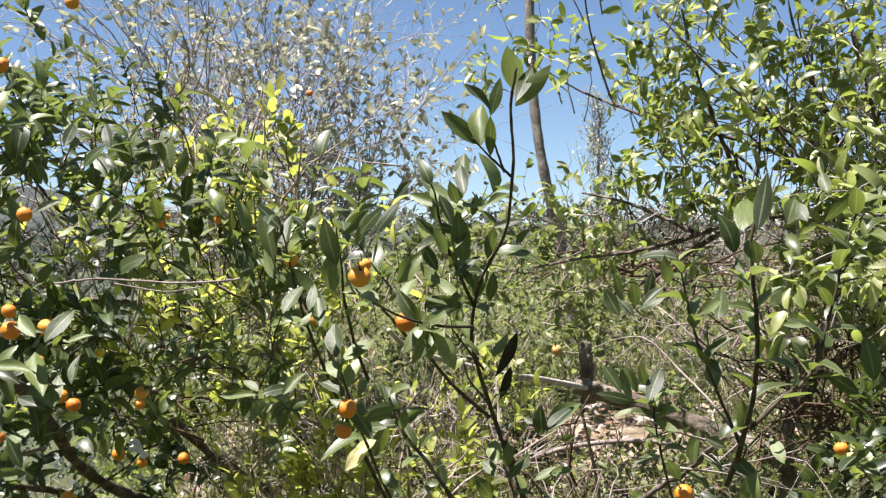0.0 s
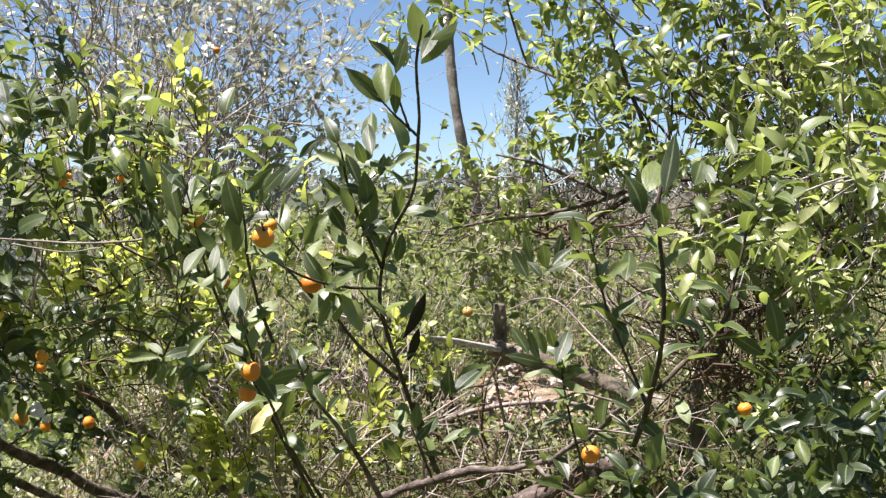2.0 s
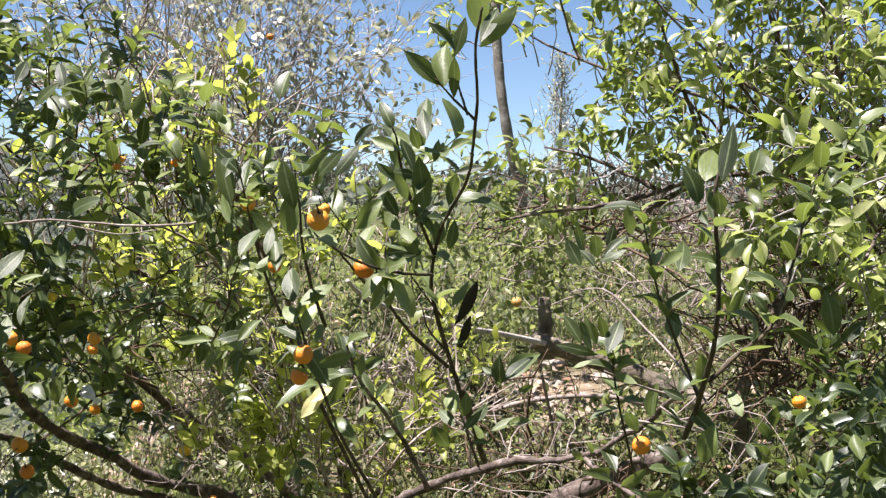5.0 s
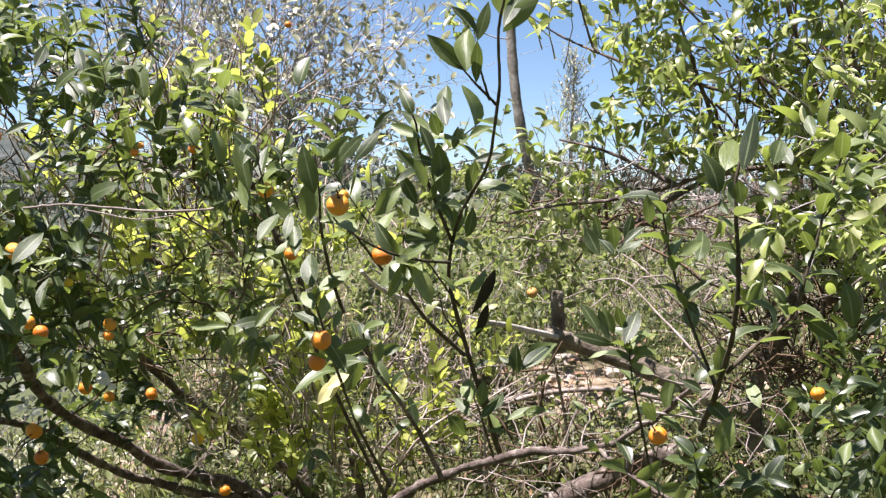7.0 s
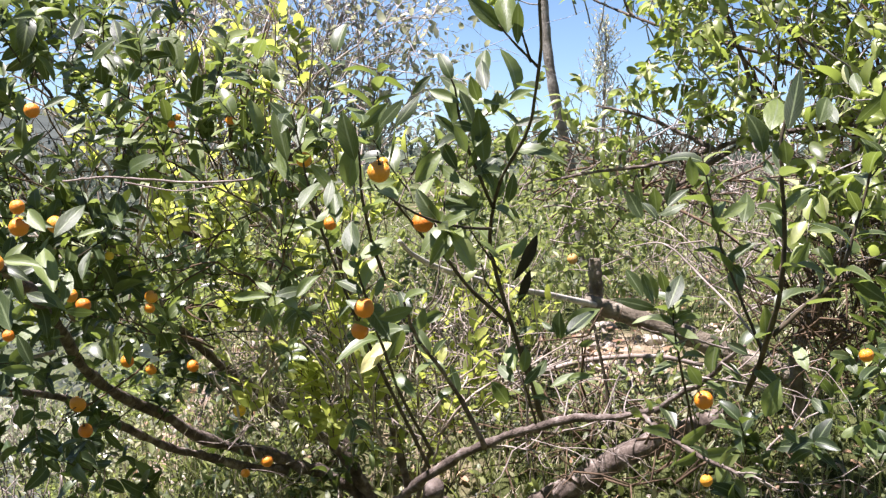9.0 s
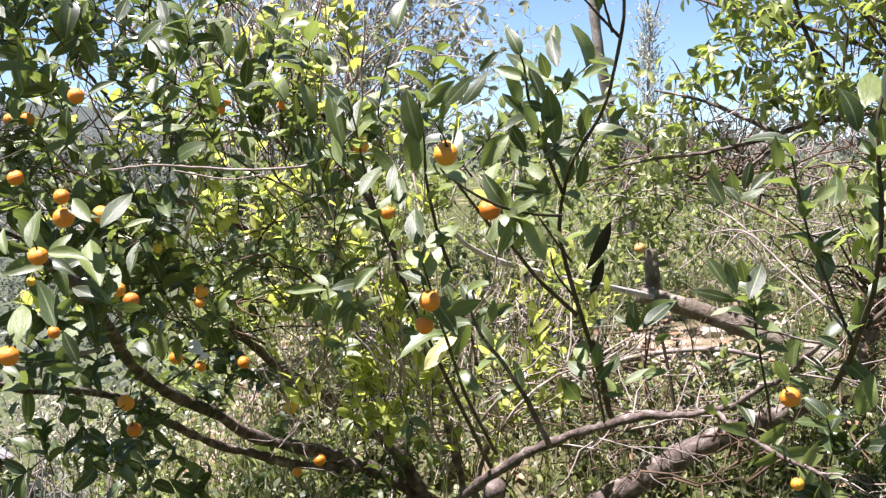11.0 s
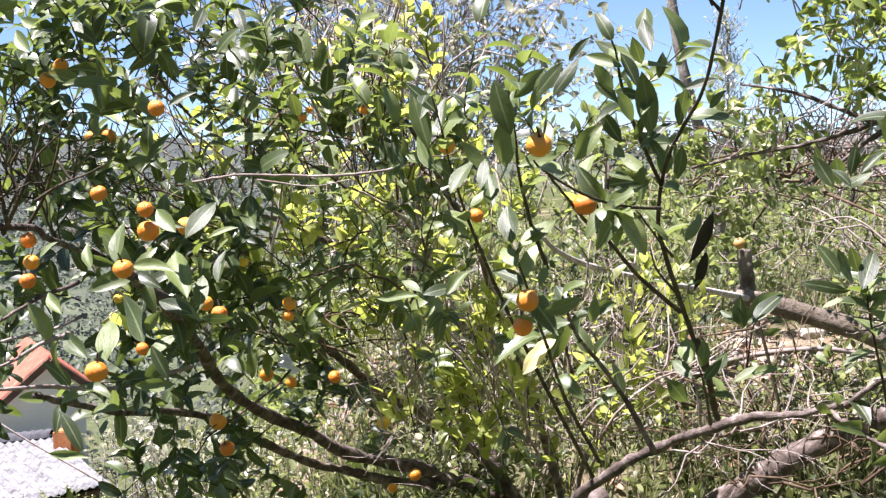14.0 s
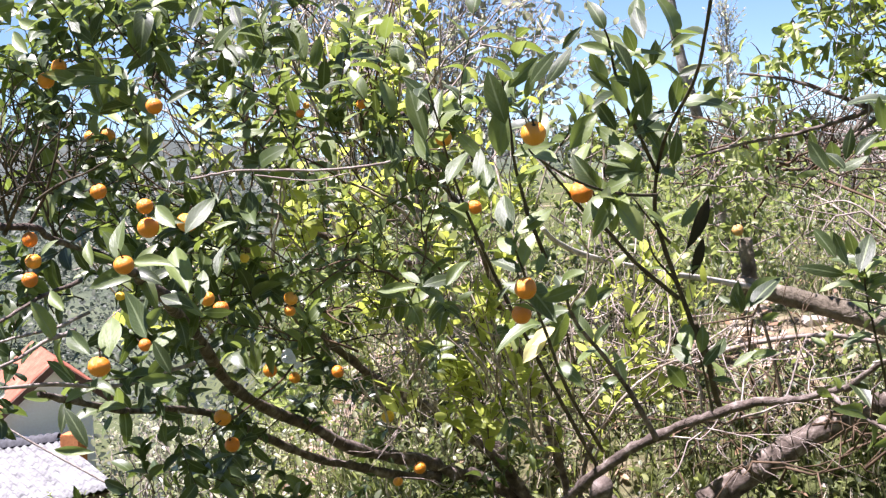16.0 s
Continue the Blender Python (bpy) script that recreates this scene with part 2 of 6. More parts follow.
class Leaves:
    """Many folded, arched and twisted blades in one mesh. Each: base, direction, facing, length, width."""
    FULL = ((0.0, 0.1, 0.28, 0.5, 0.72, 0.89, 1.0), (0.0, 0.54, 0.94, 1.0, 0.85, 0.50, 0.0))
    SIMPLE = ((0.0, 0.22, 0.52, 0.83, 1.0), (0.0, 0.76, 1.0, 0.62, 0.0))

    def __init__(self, fold=0.32, arch=0.22, twist=0.35, simple=False):
        self.rows, self.fold, self.arch, self.twist = [], fold, arch, twist
        self.along, self.wide = self.SIMPLE if simple else self.FULL

    def add(self, base, direction, normal, length, width):
        self.rows.append((*base, *direction, *normal, length, width))

    def arrays(self):
        r = np.array(self.rows, float)
        base, d, n, ln, wd = r[:, :3], unit(r[:, 3:6]), r[:, 6:9], r[:, 9], r[:, 10]
        side = unit(np.cross(d, n))
        n = np.cross(side, d)
        arch = self.arch * rng.normal(1, 0.6, len(r))
        fold = self.fold * rng.normal(1, 0.4, len(r))
        twist = self.twist * rng.normal(0, 1, len(r))
        sway = rng.normal(0, 0.10, len(r))
        vs = []
        for s, w in zip(self.along, self.wide):
            mid = base + d * (ln * s)[:, None] - n * (ln * arch * (s * s - 0.25 * s))[:, None] + side * (ln * sway * s * s)[:, None]
            if w == 0:
                vs.append(mid[:, None])
            else:
                a = (twist * (s - 0.3))[:, None]
                across, up = side * np.cos(a) + n * np.sin(a), n * np.cos(a) - side * np.sin(a)
                h = (wd * 0.5 * w)[:, None]
                lift = up * h * fold[:, None]
                vs.append(np.stack([mid - across * h + lift, mid, mid + across * h + lift], 1))
        return np.concatenate(vs, 1)

    def link(self, name, material, parent=None, label=""):
        v = self.arrays()
        k = len(self.along) - 2
        size, tip = 3 * k + 2, 3 * k + 1
        pat = [(0, 1, 2), (0, 2, 3)]
        for i in range(k - 1):
            o = 1 + 3 * i
            pat += [(o, o + 3, o + 4, o + 1), (o + 1, o + 4, o + 5, o + 2)]
        pat += [(tip - 3, tip, tip - 2), (tip - 2, tip, tip - 1)]
        faces = []
        for o in range(0, len(v) * size, size):
            faces.extend(tuple(o + q for q in f) for f in pat)
        one = [(0.0, 0.0)] + [(c, s) for s in self.along[1:-1] for c in (1.0, 0.0, 1.0)] + [(0.0, 1.0)]
        return tagged(link(name, v.reshape(-1, 3), faces, material, parent, label, uv=np.tile(np.array(one), (len(v), 1))), kind="stuff")


def ball(n=1):
    """Random points in the unit ball."""
    p = unit(rng.normal(size=(n, 3)))
    return p * rng.random((n, 1)) ** (1 / 3)


def sprig(leaves, twigs, base, tip, count, length, width, radius=0.0022, droop=0.0, spread=0.9, start=0.25, rise=0.6, tumble=0.35):
    """A leafy shoot: a bent stem with leaves in a spiral, more of them towards the tip."""
    base, tip = np.asarray(base, float), np.asarray(tip, float)
    span = np.linalg.norm(tip - base)
    mid = (base + tip) / 2 + rng.normal(0, 0.09, 3) * span - np.array([0, 0, droop * span])
    line = smooth_line([base, mid, tip], 4)
    twigs.add(line, radius, radius * 0.5, 3)
    axis = unit(tip - mid)
    a = unit(np.cross(axis, [0.2, 0.9, 0.33]))
    b = np.cross(axis, a)
    turn = rng.random() * 6.28
    for k in range(count):
        s = start + (1 - start) * (k + 0.5) / count
        i = s * (len(line) - 1)
        j = min(int(i), len(line) - 2)
        p = line[j] + (line[j + 1] - line[j]) * (i - j)
        turn += 2.4 + rng.normal(0, 0.25)
        out = a * math.cos(turn) + b * math.sin(turn)
        d = unit(axis * (0.55 + 0.5 * s) + out * spread + rng.normal(0, 0.2, 3) - np.array([0, 0, 0.25 * droop]))
        n = unit(axis * 0.5 + np.array([0, 0, rise]) - out * 0.25 + rng.normal(0, tumble, 3))
        f = rng.uniform(0.55, 1.2)
        leaves.add(p, d, n, length * f, width * f * rng.uniform(0.85, 1.15))


def wander(tubes, start, way, length, r0, wiggle=0.4, forks=2, depth=1, lift=0.08):
    """A crooked twig that forks. Returns the lines of its last forks."""
    n = 6
    line, ends = [np.asarray(start, float)], []
    ways = []
    for _ in range(n):
        way = unit(way + rng.normal(0, wiggle * 0.6, 3) + np.array([0, 0, lift]))
        ways.append(way)
        line.append(line[-1] + way * length / n)
    tubes.add(np.array(line), r0, r0 * 0.45, 5)
    if depth == 0:
        return [np.array(line)]
    for _ in range(forks):
        k = int(rng.integers(2, n + 1))
        side = unit(ways[min(k, n - 1)] + rng.normal(0, 0.55, 3))
        ends += wander(tubes, line[k], side, length * rng.uniform(0.4, 0.75), max(0.0009, r0 * (1 - 0.1 * k)), wiggle, forks, depth - 1, lift)
    return ends + [np.array(line[n // 2:])]


def leafy(leaves, line, count, length, width, droop=0.0, tumble=0.5):
    """Leaves scattered along a twig, hanging by droop."""
    for _ in range(count):
        i = rng.random() * (len(line) - 1.001)
        j = int(i)
        axis = unit(line[j + 1] - line[j])
        out = unit(np.cross(axis, rng.normal(0, 1, 3)))
        f = rng.uniform(0.65, 1.2)
        leaves.add(line[j] + (line[j + 1] - line[j]) * (i - j), unit(axis * 0.5 + out + np.array([0, 0, 0.15 - droop])), unit(np.array([0, 0, 0.8]) + axis * 0.3 + rng.normal(0, tumble, 3)), length * f, width * f * rng.uniform(0.85, 1.15))


def lobe(leaves, twigs, centre, radii, shoots, count, length, width, toward, reach=0.16, lift=0.75, stray=0.35, **more):
    """Shoots that fill an egg-shaped part of a crown; they grow outwards and up from the point toward."""
    c, r = np.array(centre, float), np.array(radii, float)
    for q in ball(shoots):
        base = c + q * r
        way = unit(unit(base - np.array(toward, float)) * 0.6 + np.array([0, 0, lift]) + rng.normal(0, stray, 3))
        sprig(leaves, twigs, base, base + way * reach * rng.uniform(0.6, 1.4), count, length, width, **more)

# ---- ground, distance ----
def profile(y, stops):
    return np.interp(y, [s[0] for s in stops], [s[1] for s in stops])


# the rise behind y = -1 is out of view, added to block skylight
RIGHT_SLOPE = [(-60, 26.0), (-14, 7.0), (-5, 1.6), (-1, 0.0), (0, 0.0), (4.6, -0.1), (6.3, 0.68), (8, 0.74), (15, 0.9), (30, 1.2), (60, 2.0), (140, 4.3), (400, 9), (3000, 35)]
LEFT_SLOPE = [(-60, 20.0), (-14, 5.0), (-5, 1.2), (-1, 0.0), (0, 0.0), (4.5, -0.3), (8, -1.2), (15, -3.3), (28, -6.6), (60, -6.5), (140, 1.0), (400, 22), (3000, 150)]


def ground_height(x, y):
    x, y = np.asarray(x, float), np.asarray(y, float)
    w = np.clip((x / np.maximum(y, 3.0) + 0.36) / 0.24, 0, 1)
    w = w * w * (3 - 2 * w)
    h = profile(y, RIGHT_SLOPE) * w + profile(y, LEFT_SLOPE) * (1 - w)
    return h + 0.05 * np.sin(1.7 * x + 0.6 * y) * np.sin(1.3 * y - 0.4 * x) * np.clip(y / 4, 0, 1)


def build_ground():
    ys = np.concatenate([np.linspace(-60, -4, 10), np.linspace(-3, 16, 78), np.geomspace(16.5, 3000, 46)])
    us = np.concatenate([np.linspace(-1, -0.13, 22), np.linspace(-0.12, 0.12, 60), np.linspace(0.13, 1, 22)])
    verts, faces = [], []
    for y in ys:
        half = 60 + max(y, 0) * 1.2
        xs = us * half
        zs = ground_height(xs, np.full_like(xs, y))
        bump_z = [0.04 * noise.noise(Vector((x * 1.3, y * 1.3, 0))) for x in xs]
        verts.extend((x, y, z + b) for x, z, b in zip(xs, zs, bump_z))
    n = len(us)
    for i in range(len(ys) - 1):
        for k in range(n - 1):
            faces.append((i * n + k, i * n + k + 1, (i + 1) * n + k + 1, (i + 1) * n + k))
    m, nt, p, out = nodes_of("hillside_soil_and_grass")
    big = noise_tex(nt, 0.9, 7, 0.7)
    fine = noise_tex(nt, 9.0, 8, 0.7)
    grass = ramp(nt, fine, [(0.3, (0.034, 0.042, 0.014)), (0.55, (0.085, 0.095, 0.035)), (0.75, (0.17, 0.17, 0.08))])
    soil = ramp(nt, fine, [(0.3, (0.21, 0.145, 0.10)), (0.55, (0.42, 0.315, 0.235)), (0.75, (0.60, 0.49, 0.40))])
    pos = nt.nodes.new("ShaderNodeSeparateXYZ")
    place = nt.nodes.new("ShaderNodeTexCoord").outputs["Object"]
    nt.links.new(place, pos.inputs[0])
    mask = ramp(nt, big, [(0.56, (0, 0, 0)), (0.74, (0.8, 0.8, 0.8))])
    # two patches of bare earth: beside the log, and below the tree towards the house
    for cx, cy, sx, sy in ((0.86, 6.5, 0.5, 0.8), (-1.35, 6.8, 0.8, 1.2)):
        spot = nt.nodes.new("ShaderNodeMapping")
        spot.vector_type = "TEXTURE"
        spot.inputs["Location"].default_value, spot.inputs["Scale"].default_value = (cx, cy, 0), (sx, sy, 1000)
        nt.links.new(place, spot.inputs["Vector"])
        far = nt.nodes.new("ShaderNodeVectorMath")
        far.operation = "LENGTH"
        nt.links.new(spot.outputs[0], far.inputs[0])
        patch = ramp(nt, far.outputs["Value"], [(0.35, (1, 1, 1)), (1.0, (0, 0, 0))])
        mask = mixed(nt, "ADD", 1.0, mask, mixed(nt, "MULTIPLY", 1.0, patch, ramp(nt, big, [(0.3, (0.3, 0.3, 0.3)), (0.55, (1, 1, 1))])))
    away = nt.nodes.new("ShaderNodeMapRange")
    away.inputs["From Min"].default_value, away.inputs["From Max"].default_value = 26, 60
    nt.links.new(pos.outputs["Y"], away.inputs["Value"])
    scrub = ramp(nt, noise_tex(nt, 0.25, 8, 0.7), [(0.35, (0.045, 0.058, 0.036)), (0.6, (0.085, 0.098, 0.056)), (0.75, (0.15, 0.155, 0.09))])
    near = mixed(nt, "MIX", mask, grass, soil)
    hill = nt.nodes.new("ShaderNodeMapRange")
    hill.inputs["From Min"].default_value, hill.inputs["From Max"].default_value = 50, 160
    nt.links.new(pos.outputs["Y"], hill.inputs["Value"])
    # greyer tone for the far slopes, distance haze put into the colour
    hazy_hills = ramp(nt, noise_tex(nt, 0.05, 9, 0.75), [(0.38, (0.038, 0.044, 0.040)), (0.55, (0.060, 0.068, 0.060)), (0.68, (0.095, 0.100, 0.090))])
    slope = mixed(nt, "MIX", away.outputs[0], near, scrub)
    nt.links.new(mixed(nt, "MIX", hill.outputs[0], slope, hazy_hills), p.inputs["Base Color"])
    p.inputs["Roughness"].default_value = 0.95
    p.inputs["Specular IOR Level"].default_value = 0.1
    bump(nt, noise_tex(nt, 30, 8, 0.75), 0.8, 0.04, p)
    ob = link("ground", verts, faces, m)
    return tagged(ob, "uneven hillside of dry soil and rough grass", "ground", kind="structure")


build_ground()

# ---- the citrus tree ----
citrus = empty("citrus_tree", "bushy citrus tree with glossy dark green leaves, bearing small orange fruit", "tree", at=(-0.3, 5.0, 0.0))


def under(ob, parent):
    """Make ob a part of parent where it stands."""
    ob.parent = parent
    ob.matrix_parent_inverse = Matrix.Translation(-parent.location)
    return ob


def branch(name, points, r0, r1, material, tree=None, sides=8):
    tb = Tubes()
    line = smooth_line(points, 7)
    sway = rng.normal(0, (1.2 if r0 > 0.012 else 1.0) * r1, (len(line) + 4, 3))
    sway = sum(sway[k : len(line) + k] for k in range(5)) / 5
    line[1:-1] += sway[1:-1]
    tb.add(line, r0, r1, sides, 0.16 if r0 > 0.009 else 0.08)
    return under(tb.link("trunk" if name == "trunk" else "branch" if r0 > 0.006 else "shoot", material), tree or citrus)


# limbs and shoots of the citrus tree
branch("main_shoot", [(0.143, 2.700, 1.139), (0.124, 2.680, 1.201), (0.075, 2.600, 1.350), (0.057, 2.550, 1.433), (0.071, 2.450, 1.537), (0.110, 2.250, 1.631), (0.106, 1.950, 1.721), (0.100, 1.880, 1.811), (0.106, 1.850, 1.861)], 0.0049, 0.0018, M_TWIG)
branch("main_shoot_foot", [(0.202, 3.050, 0.982), (0.158, 2.800, 1.111), (0.127, 2.680, 1.204)], 0.007, 0.0052, M_TWIG)
branch("fruit_twig", [(0.057, 2.500, 1.449), (-0.010, 2.400, 1.457), (-0.074, 2.270, 1.481), (-0.127, 2.180, 1.516), (-0.145, 2.140, 1.534)], 0.0031, 0.0014, M_TWIG)
branch("upper_twig", [(0.106, 1.960, 1.709), (0.072, 1.920, 1.736), (0.043, 1.900, 1.764)], 0.0025, 0.0012, M_TWIG)
branch("second_shoot", [(0.059, 2.500, 1.491), (0.017, 2.420, 1.585), (-0.004, 2.380, 1.643), (-0.014, 2.340, 1.694), (-0.022, 2.300, 1.717)], 0.0035, 0.0014, M_TWIG)
branch("third_twig", [(0.093, 1.950, 1.717), (0.081, 1.920, 1.744), (0.070, 1.900, 1.780)], 0.0021, 0.0011, M_TWIG)
branch("fruit_shoot", [(-0.134, 2.300, 1.366), (-0.157, 2.240, 1.449), (-0.169, 2.200, 1.518), (-0.172, 2.170, 1.580), (-0.177, 2.140, 1.636)], 0.0035, 0.0014, M_TWIG)
branch("left_shoot", [(-0.063, 3.300, 0.801), (-0.154, 3.100, 1.030), (-0.223, 2.950, 1.215), (-0.274, 2.820, 1.370), (-0.307, 2.750, 1.486), (-0.328, 2.700, 1.597), (-0.342, 2.660, 1.671)], 0.0049, 0.0014, M_TWIG)
branch("low_fruit_shoot", [(-0.053, 3.000, 0.905), (-0.112, 2.750, 1.068), (-0.141, 2.450, 1.218), (-0.161, 2.280, 1.321), (-0.183, 2.250, 1.401)], 0.0042, 0.0014, M_TWIG)
branch("right_shoot", [(0.596, 2.700, 1.105), (0.578, 2.500, 1.217), (0.569, 2.350, 1.342), (0.560, 2.300, 1.467), (0.550, 2.280, 1.547), (0.542, 2.270, 1.605), (0.557, 2.270, 1.675)], 0.0061, 0.0025, M_TWIG)
branch("right_side_shoot", [(0.583, 2.450, 1.257), (0.640, 2.450, 1.312), (0.703, 2.450, 1.367), (0.739, 2.450, 1.485), (0.767, 2.450, 1.603), (0.797, 2.450, 1.694)], 0.0048, 0.0017, M_TWIG)
branch("right_inner_shoot", [(0.578, 2.500, 1.217), (0.527, 2.500, 1.336), (0.491, 2.500, 1.433), (0.469, 2.500, 1.530), (0.453, 2.500, 1.595)], 0.0035, 0.0014, M_TWIG)
branch("right_low_twig", [(0.597, 2.500, 1.207), (0.539, 2.600, 1.293), (0.481, 2.700, 1.362), (0.428, 2.750, 1.411), (0.364, 2.800, 1.400)], 0.0029, 0.0014, M_DEADTWIG)
branch("white_leaf_shoot", [(0.559, 3.050, 0.948), (0.486, 2.800, 1.109), (0.451, 2.720, 1.229), (0.438, 2.700, 1.302)], 0.0035, 0.0014, M_TWIG)
branch("rosette_shoot", [(0.187, 3.050, 0.970), (0.148, 2.750, 1.086), (0.122, 2.600, 1.162)], 0.0035, 0.0014, M_TWIG)
branch("bough", [(-0.180, 3.500, 0.648), (-0.091, 3.300, 0.766), (0.010, 3.200, 0.859), (0.119, 3.150, 0.918), (0.220, 3.120, 0.953), (0.332, 3.100, 0.979), (0.443, 3.080, 0.993), (0.502, 3.000, 1.039), (0.562, 2.900, 1.111), (0.603, 2.750, 1.197)], 0.0136, 0.0053, M_BARK)
branch("bough_fork", [(0.440, 3.070, 0.985), (0.493, 3.000, 0.950), (0.558, 2.900, 0.921), (0.616, 2.800, 0.907)], 0.0076, 0.0033, M_BARK)
branch("bough_twig", [(0.070, 3.150, 0.892), (0.022, 3.100, 0.998), (-0.037, 3.000, 1.102), (-0.093, 2.900, 1.194), (-0.117, 2.800, 1.279)], 0.0073, 0.0027, M_BARK)
branch("low_limb", [(-0.292, 5.000, 0.223), (-0.417, 4.950, 0.364), (-0.540, 4.900, 0.429), (-0.694, 4.800, 0.503), (-0.884, 4.600, 0.602), (-1.012, 4.300, 0.770), (-1.086, 3.900, 0.927), (-1.000, 3.200, 1.183), (-0.878, 2.600, 1.339), (-0.810, 2.300, 1.383)], 0.0275, 0.0101, M_BARK)
branch("second_limb", [(-0.228, 5.000, 0.180), (-0.332, 4.950, 0.344), (-0.413, 4.900, 0.483), (-0.509, 4.800, 0.598), (-0.666, 4.600, 0.756), (-0.788, 4.400, 0.894), (-0.876, 4.100, 1.079), (-0.925, 3.800, 1.242), (-0.929, 3.400, 1.388)], 0.0244, 0.0096, M_BARK)
branch("outer_limb", [(-0.618, 4.850, 0.429), (-0.802, 4.700, 0.494), (-0.963, 4.500, 0.587), (-1.080, 4.200, 0.733), (-1.170, 3.900, 0.868), (-1.216, 3.500, 0.954), (-1.221, 3.200, 1.006), (-1.197, 2.800, 1.111)], 0.0168, 0.0069, M_BARK)
branch("back_stem", [(-0.279, 5.200, 0.123), (-0.351, 5.300, 0.256), (-0.446, 5.350, 0.451), (-0.514, 5.350, 0.636), (-0.566, 5.300, 0.759), (-0.611, 5.200, 0.997), (-0.664, 5.100, 1.246)], 0.019, 0.0084, M_BARK)
branch("centre_stem", [(-0.162, 4.900, 0.209), (-0.181, 4.800, 0.445), (-0.235, 4.600, 0.749), (-0.293, 4.400, 0.972), (-0.335, 4.200, 1.141), (-0.364, 4.000, 1.328), (-0.427, 3.800, 1.482), (-0.499, 3.500, 1.674)], 0.0177, 0.0066, M_BARK)
branch("upright_stem", [(-0.137, 4.600, 0.274), (-0.097, 4.500, 0.517), (-0.041, 4.400, 0.710), (-0.097, 4.300, 0.876), (-0.132, 4.200, 1.070)], 0.0095, 0.0036, M_BARK)
branch("level_twig", [(-0.792, 2.620, 1.530), (-0.703, 2.620, 1.539), (-0.614, 2.620, 1.533), (-0.516, 2.640, 1.530), (-0.420, 2.660, 1.539)], 0.0022, 0.0027, M_DEADTWIG)
branch("level_twig_low", [(-0.672, 2.630, 1.529), (-0.573, 2.640, 1.513), (-0.497, 2.660, 1.522)], 0.0019, 0.0010, M_DEADTWIG)
branch("crossing_limb", [(-0.631, 4.600, 1.222), (-0.793, 4.500, 1.284), (-0.929, 4.400, 1.362), (-1.015, 4.200, 1.423), (-1.104, 4.000, 1.443)], 0.013, 0.0065, M_BARK)
branch("lower_twig", [(0.094, 2.620, 1.258), (0.020, 2.550, 1.331), (-0.035, 2.500, 1.400), (-0.074, 2.450, 1.437), (-0.113, 2.360, 1.493), (-0.138, 2.300, 1.524)], 0.0045, 0.0016, M_TWIG)
branch("lower_twig_fork", [(-0.034, 2.500, 1.398), (-0.047, 2.480, 1.445), (-0.057, 2.460, 1.484)], 0.0025, 0.0012, M_TWIG)
branch("inner_twig", [(0.080, 2.560, 1.362), (0.044, 2.520, 1.410), (0.015, 2.480, 1.449)], 0.0029, 0.0012, M_TWIG)
branch("inner_twig_low", [(0.090, 2.600, 1.291), (0.051, 2.560, 1.341), (0.040, 2.540, 1.382)], 0.0025, 0.0012, M_TWIG)
branch("bare_shoot_a", [(-1.130, 2.550, 1.450), (-1.075, 2.500, 1.510), (-1.043, 2.500, 1.579), (-1.018, 2.500, 1.647)], 0.0045, 0.0014, M_TWIG)
branch("bare_shoot_b", [(-1.120, 2.550, 1.460), (-1.108, 2.500, 1.543), (-1.109, 2.500, 1.603), (-1.078, 2.500, 1.657)], 0.004, 0.0012, M_TWIG)
branch("bare_shoot_c", [(-1.108, 2.600, 1.455), (-1.059, 2.580, 1.518), (-1.022, 2.560, 1.599), (-1.005, 2.550, 1.654)], 0.004, 0.0012, M_TWIG)
branch("bare_shoot_d", [(-1.065, 2.550, 1.508), (-0.994, 2.500, 1.535), (-0.946, 2.500, 1.552), (-0.908, 2.500, 1.569)], 0.0035, 0.0012, M_TWIG)
branch("bare_shoot_e", [(-1.071, 2.500, 1.520), (-1.086, 2.500, 1.571), (-1.047, 2.480, 1.619), (-1.038, 2.480, 1.663)], 0.003, 0.001, M_TWIG)
branch("bare_shoot_f", [(-1.058, 2.580, 1.523), (-1.070, 2.560, 1.571), (-1.025, 2.540, 1.614), (-0.986, 2.540, 1.642)], 0.003, 0.001, M_TWIG)
branch("bare_shoot_g", [(-1.024, 2.560, 1.578), (-0.993, 2.550, 1.545), (-0.974, 2.540, 1.595), (-0.937, 2.520, 1.622)], 0.0028, 0.001, M_TWIG)
branch("bare_foot", [(-1.190, 2.500, 1.472), (-1.129, 2.550, 1.461), (-1.091, 2.600, 1.454), (-1.096, 2.700, 1.428), (-1.107, 2.900, 1.397), (-1.144, 3.200, 1.342), (-1.203, 3.600, 1.210)], 0.0075, 0.0045, M_BARK)
branch("left_edge_limb", [(-0.989, 2.500, 1.270), (-1.032, 2.450, 1.253), (-1.073, 2.400, 1.227), (-1.107, 2.300, 1.210)], 0.0046, 0.0024, M_DEADTWIG)
branch("left_edge_twig", [(-1.040, 2.700, 1.283), (-1.076, 2.600, 1.265), (-1.092, 2.500, 1.263), (-1.122, 2.450, 1.257), (-1.182, 2.400, 1.244)], 0.0036, 0.0022, M_DEADTWIG)
branch("left_edge_low", [(-0.990, 3.200, 1.106), (-1.011, 2.800, 1.124), (-1.028, 2.500, 1.171), (-1.077, 2.400, 1.184), (-1.118, 2.300, 1.194)], 0.0051, 0.0028, M_DEADTWIG)
branch("left_edge_high", [(-1.012, 2.600, 1.353), (-1.048, 2.500, 1.332), (-1.089, 2.400, 1.299)], 0.0046, 0.0028, M_BARK)
spurs = Tubes()
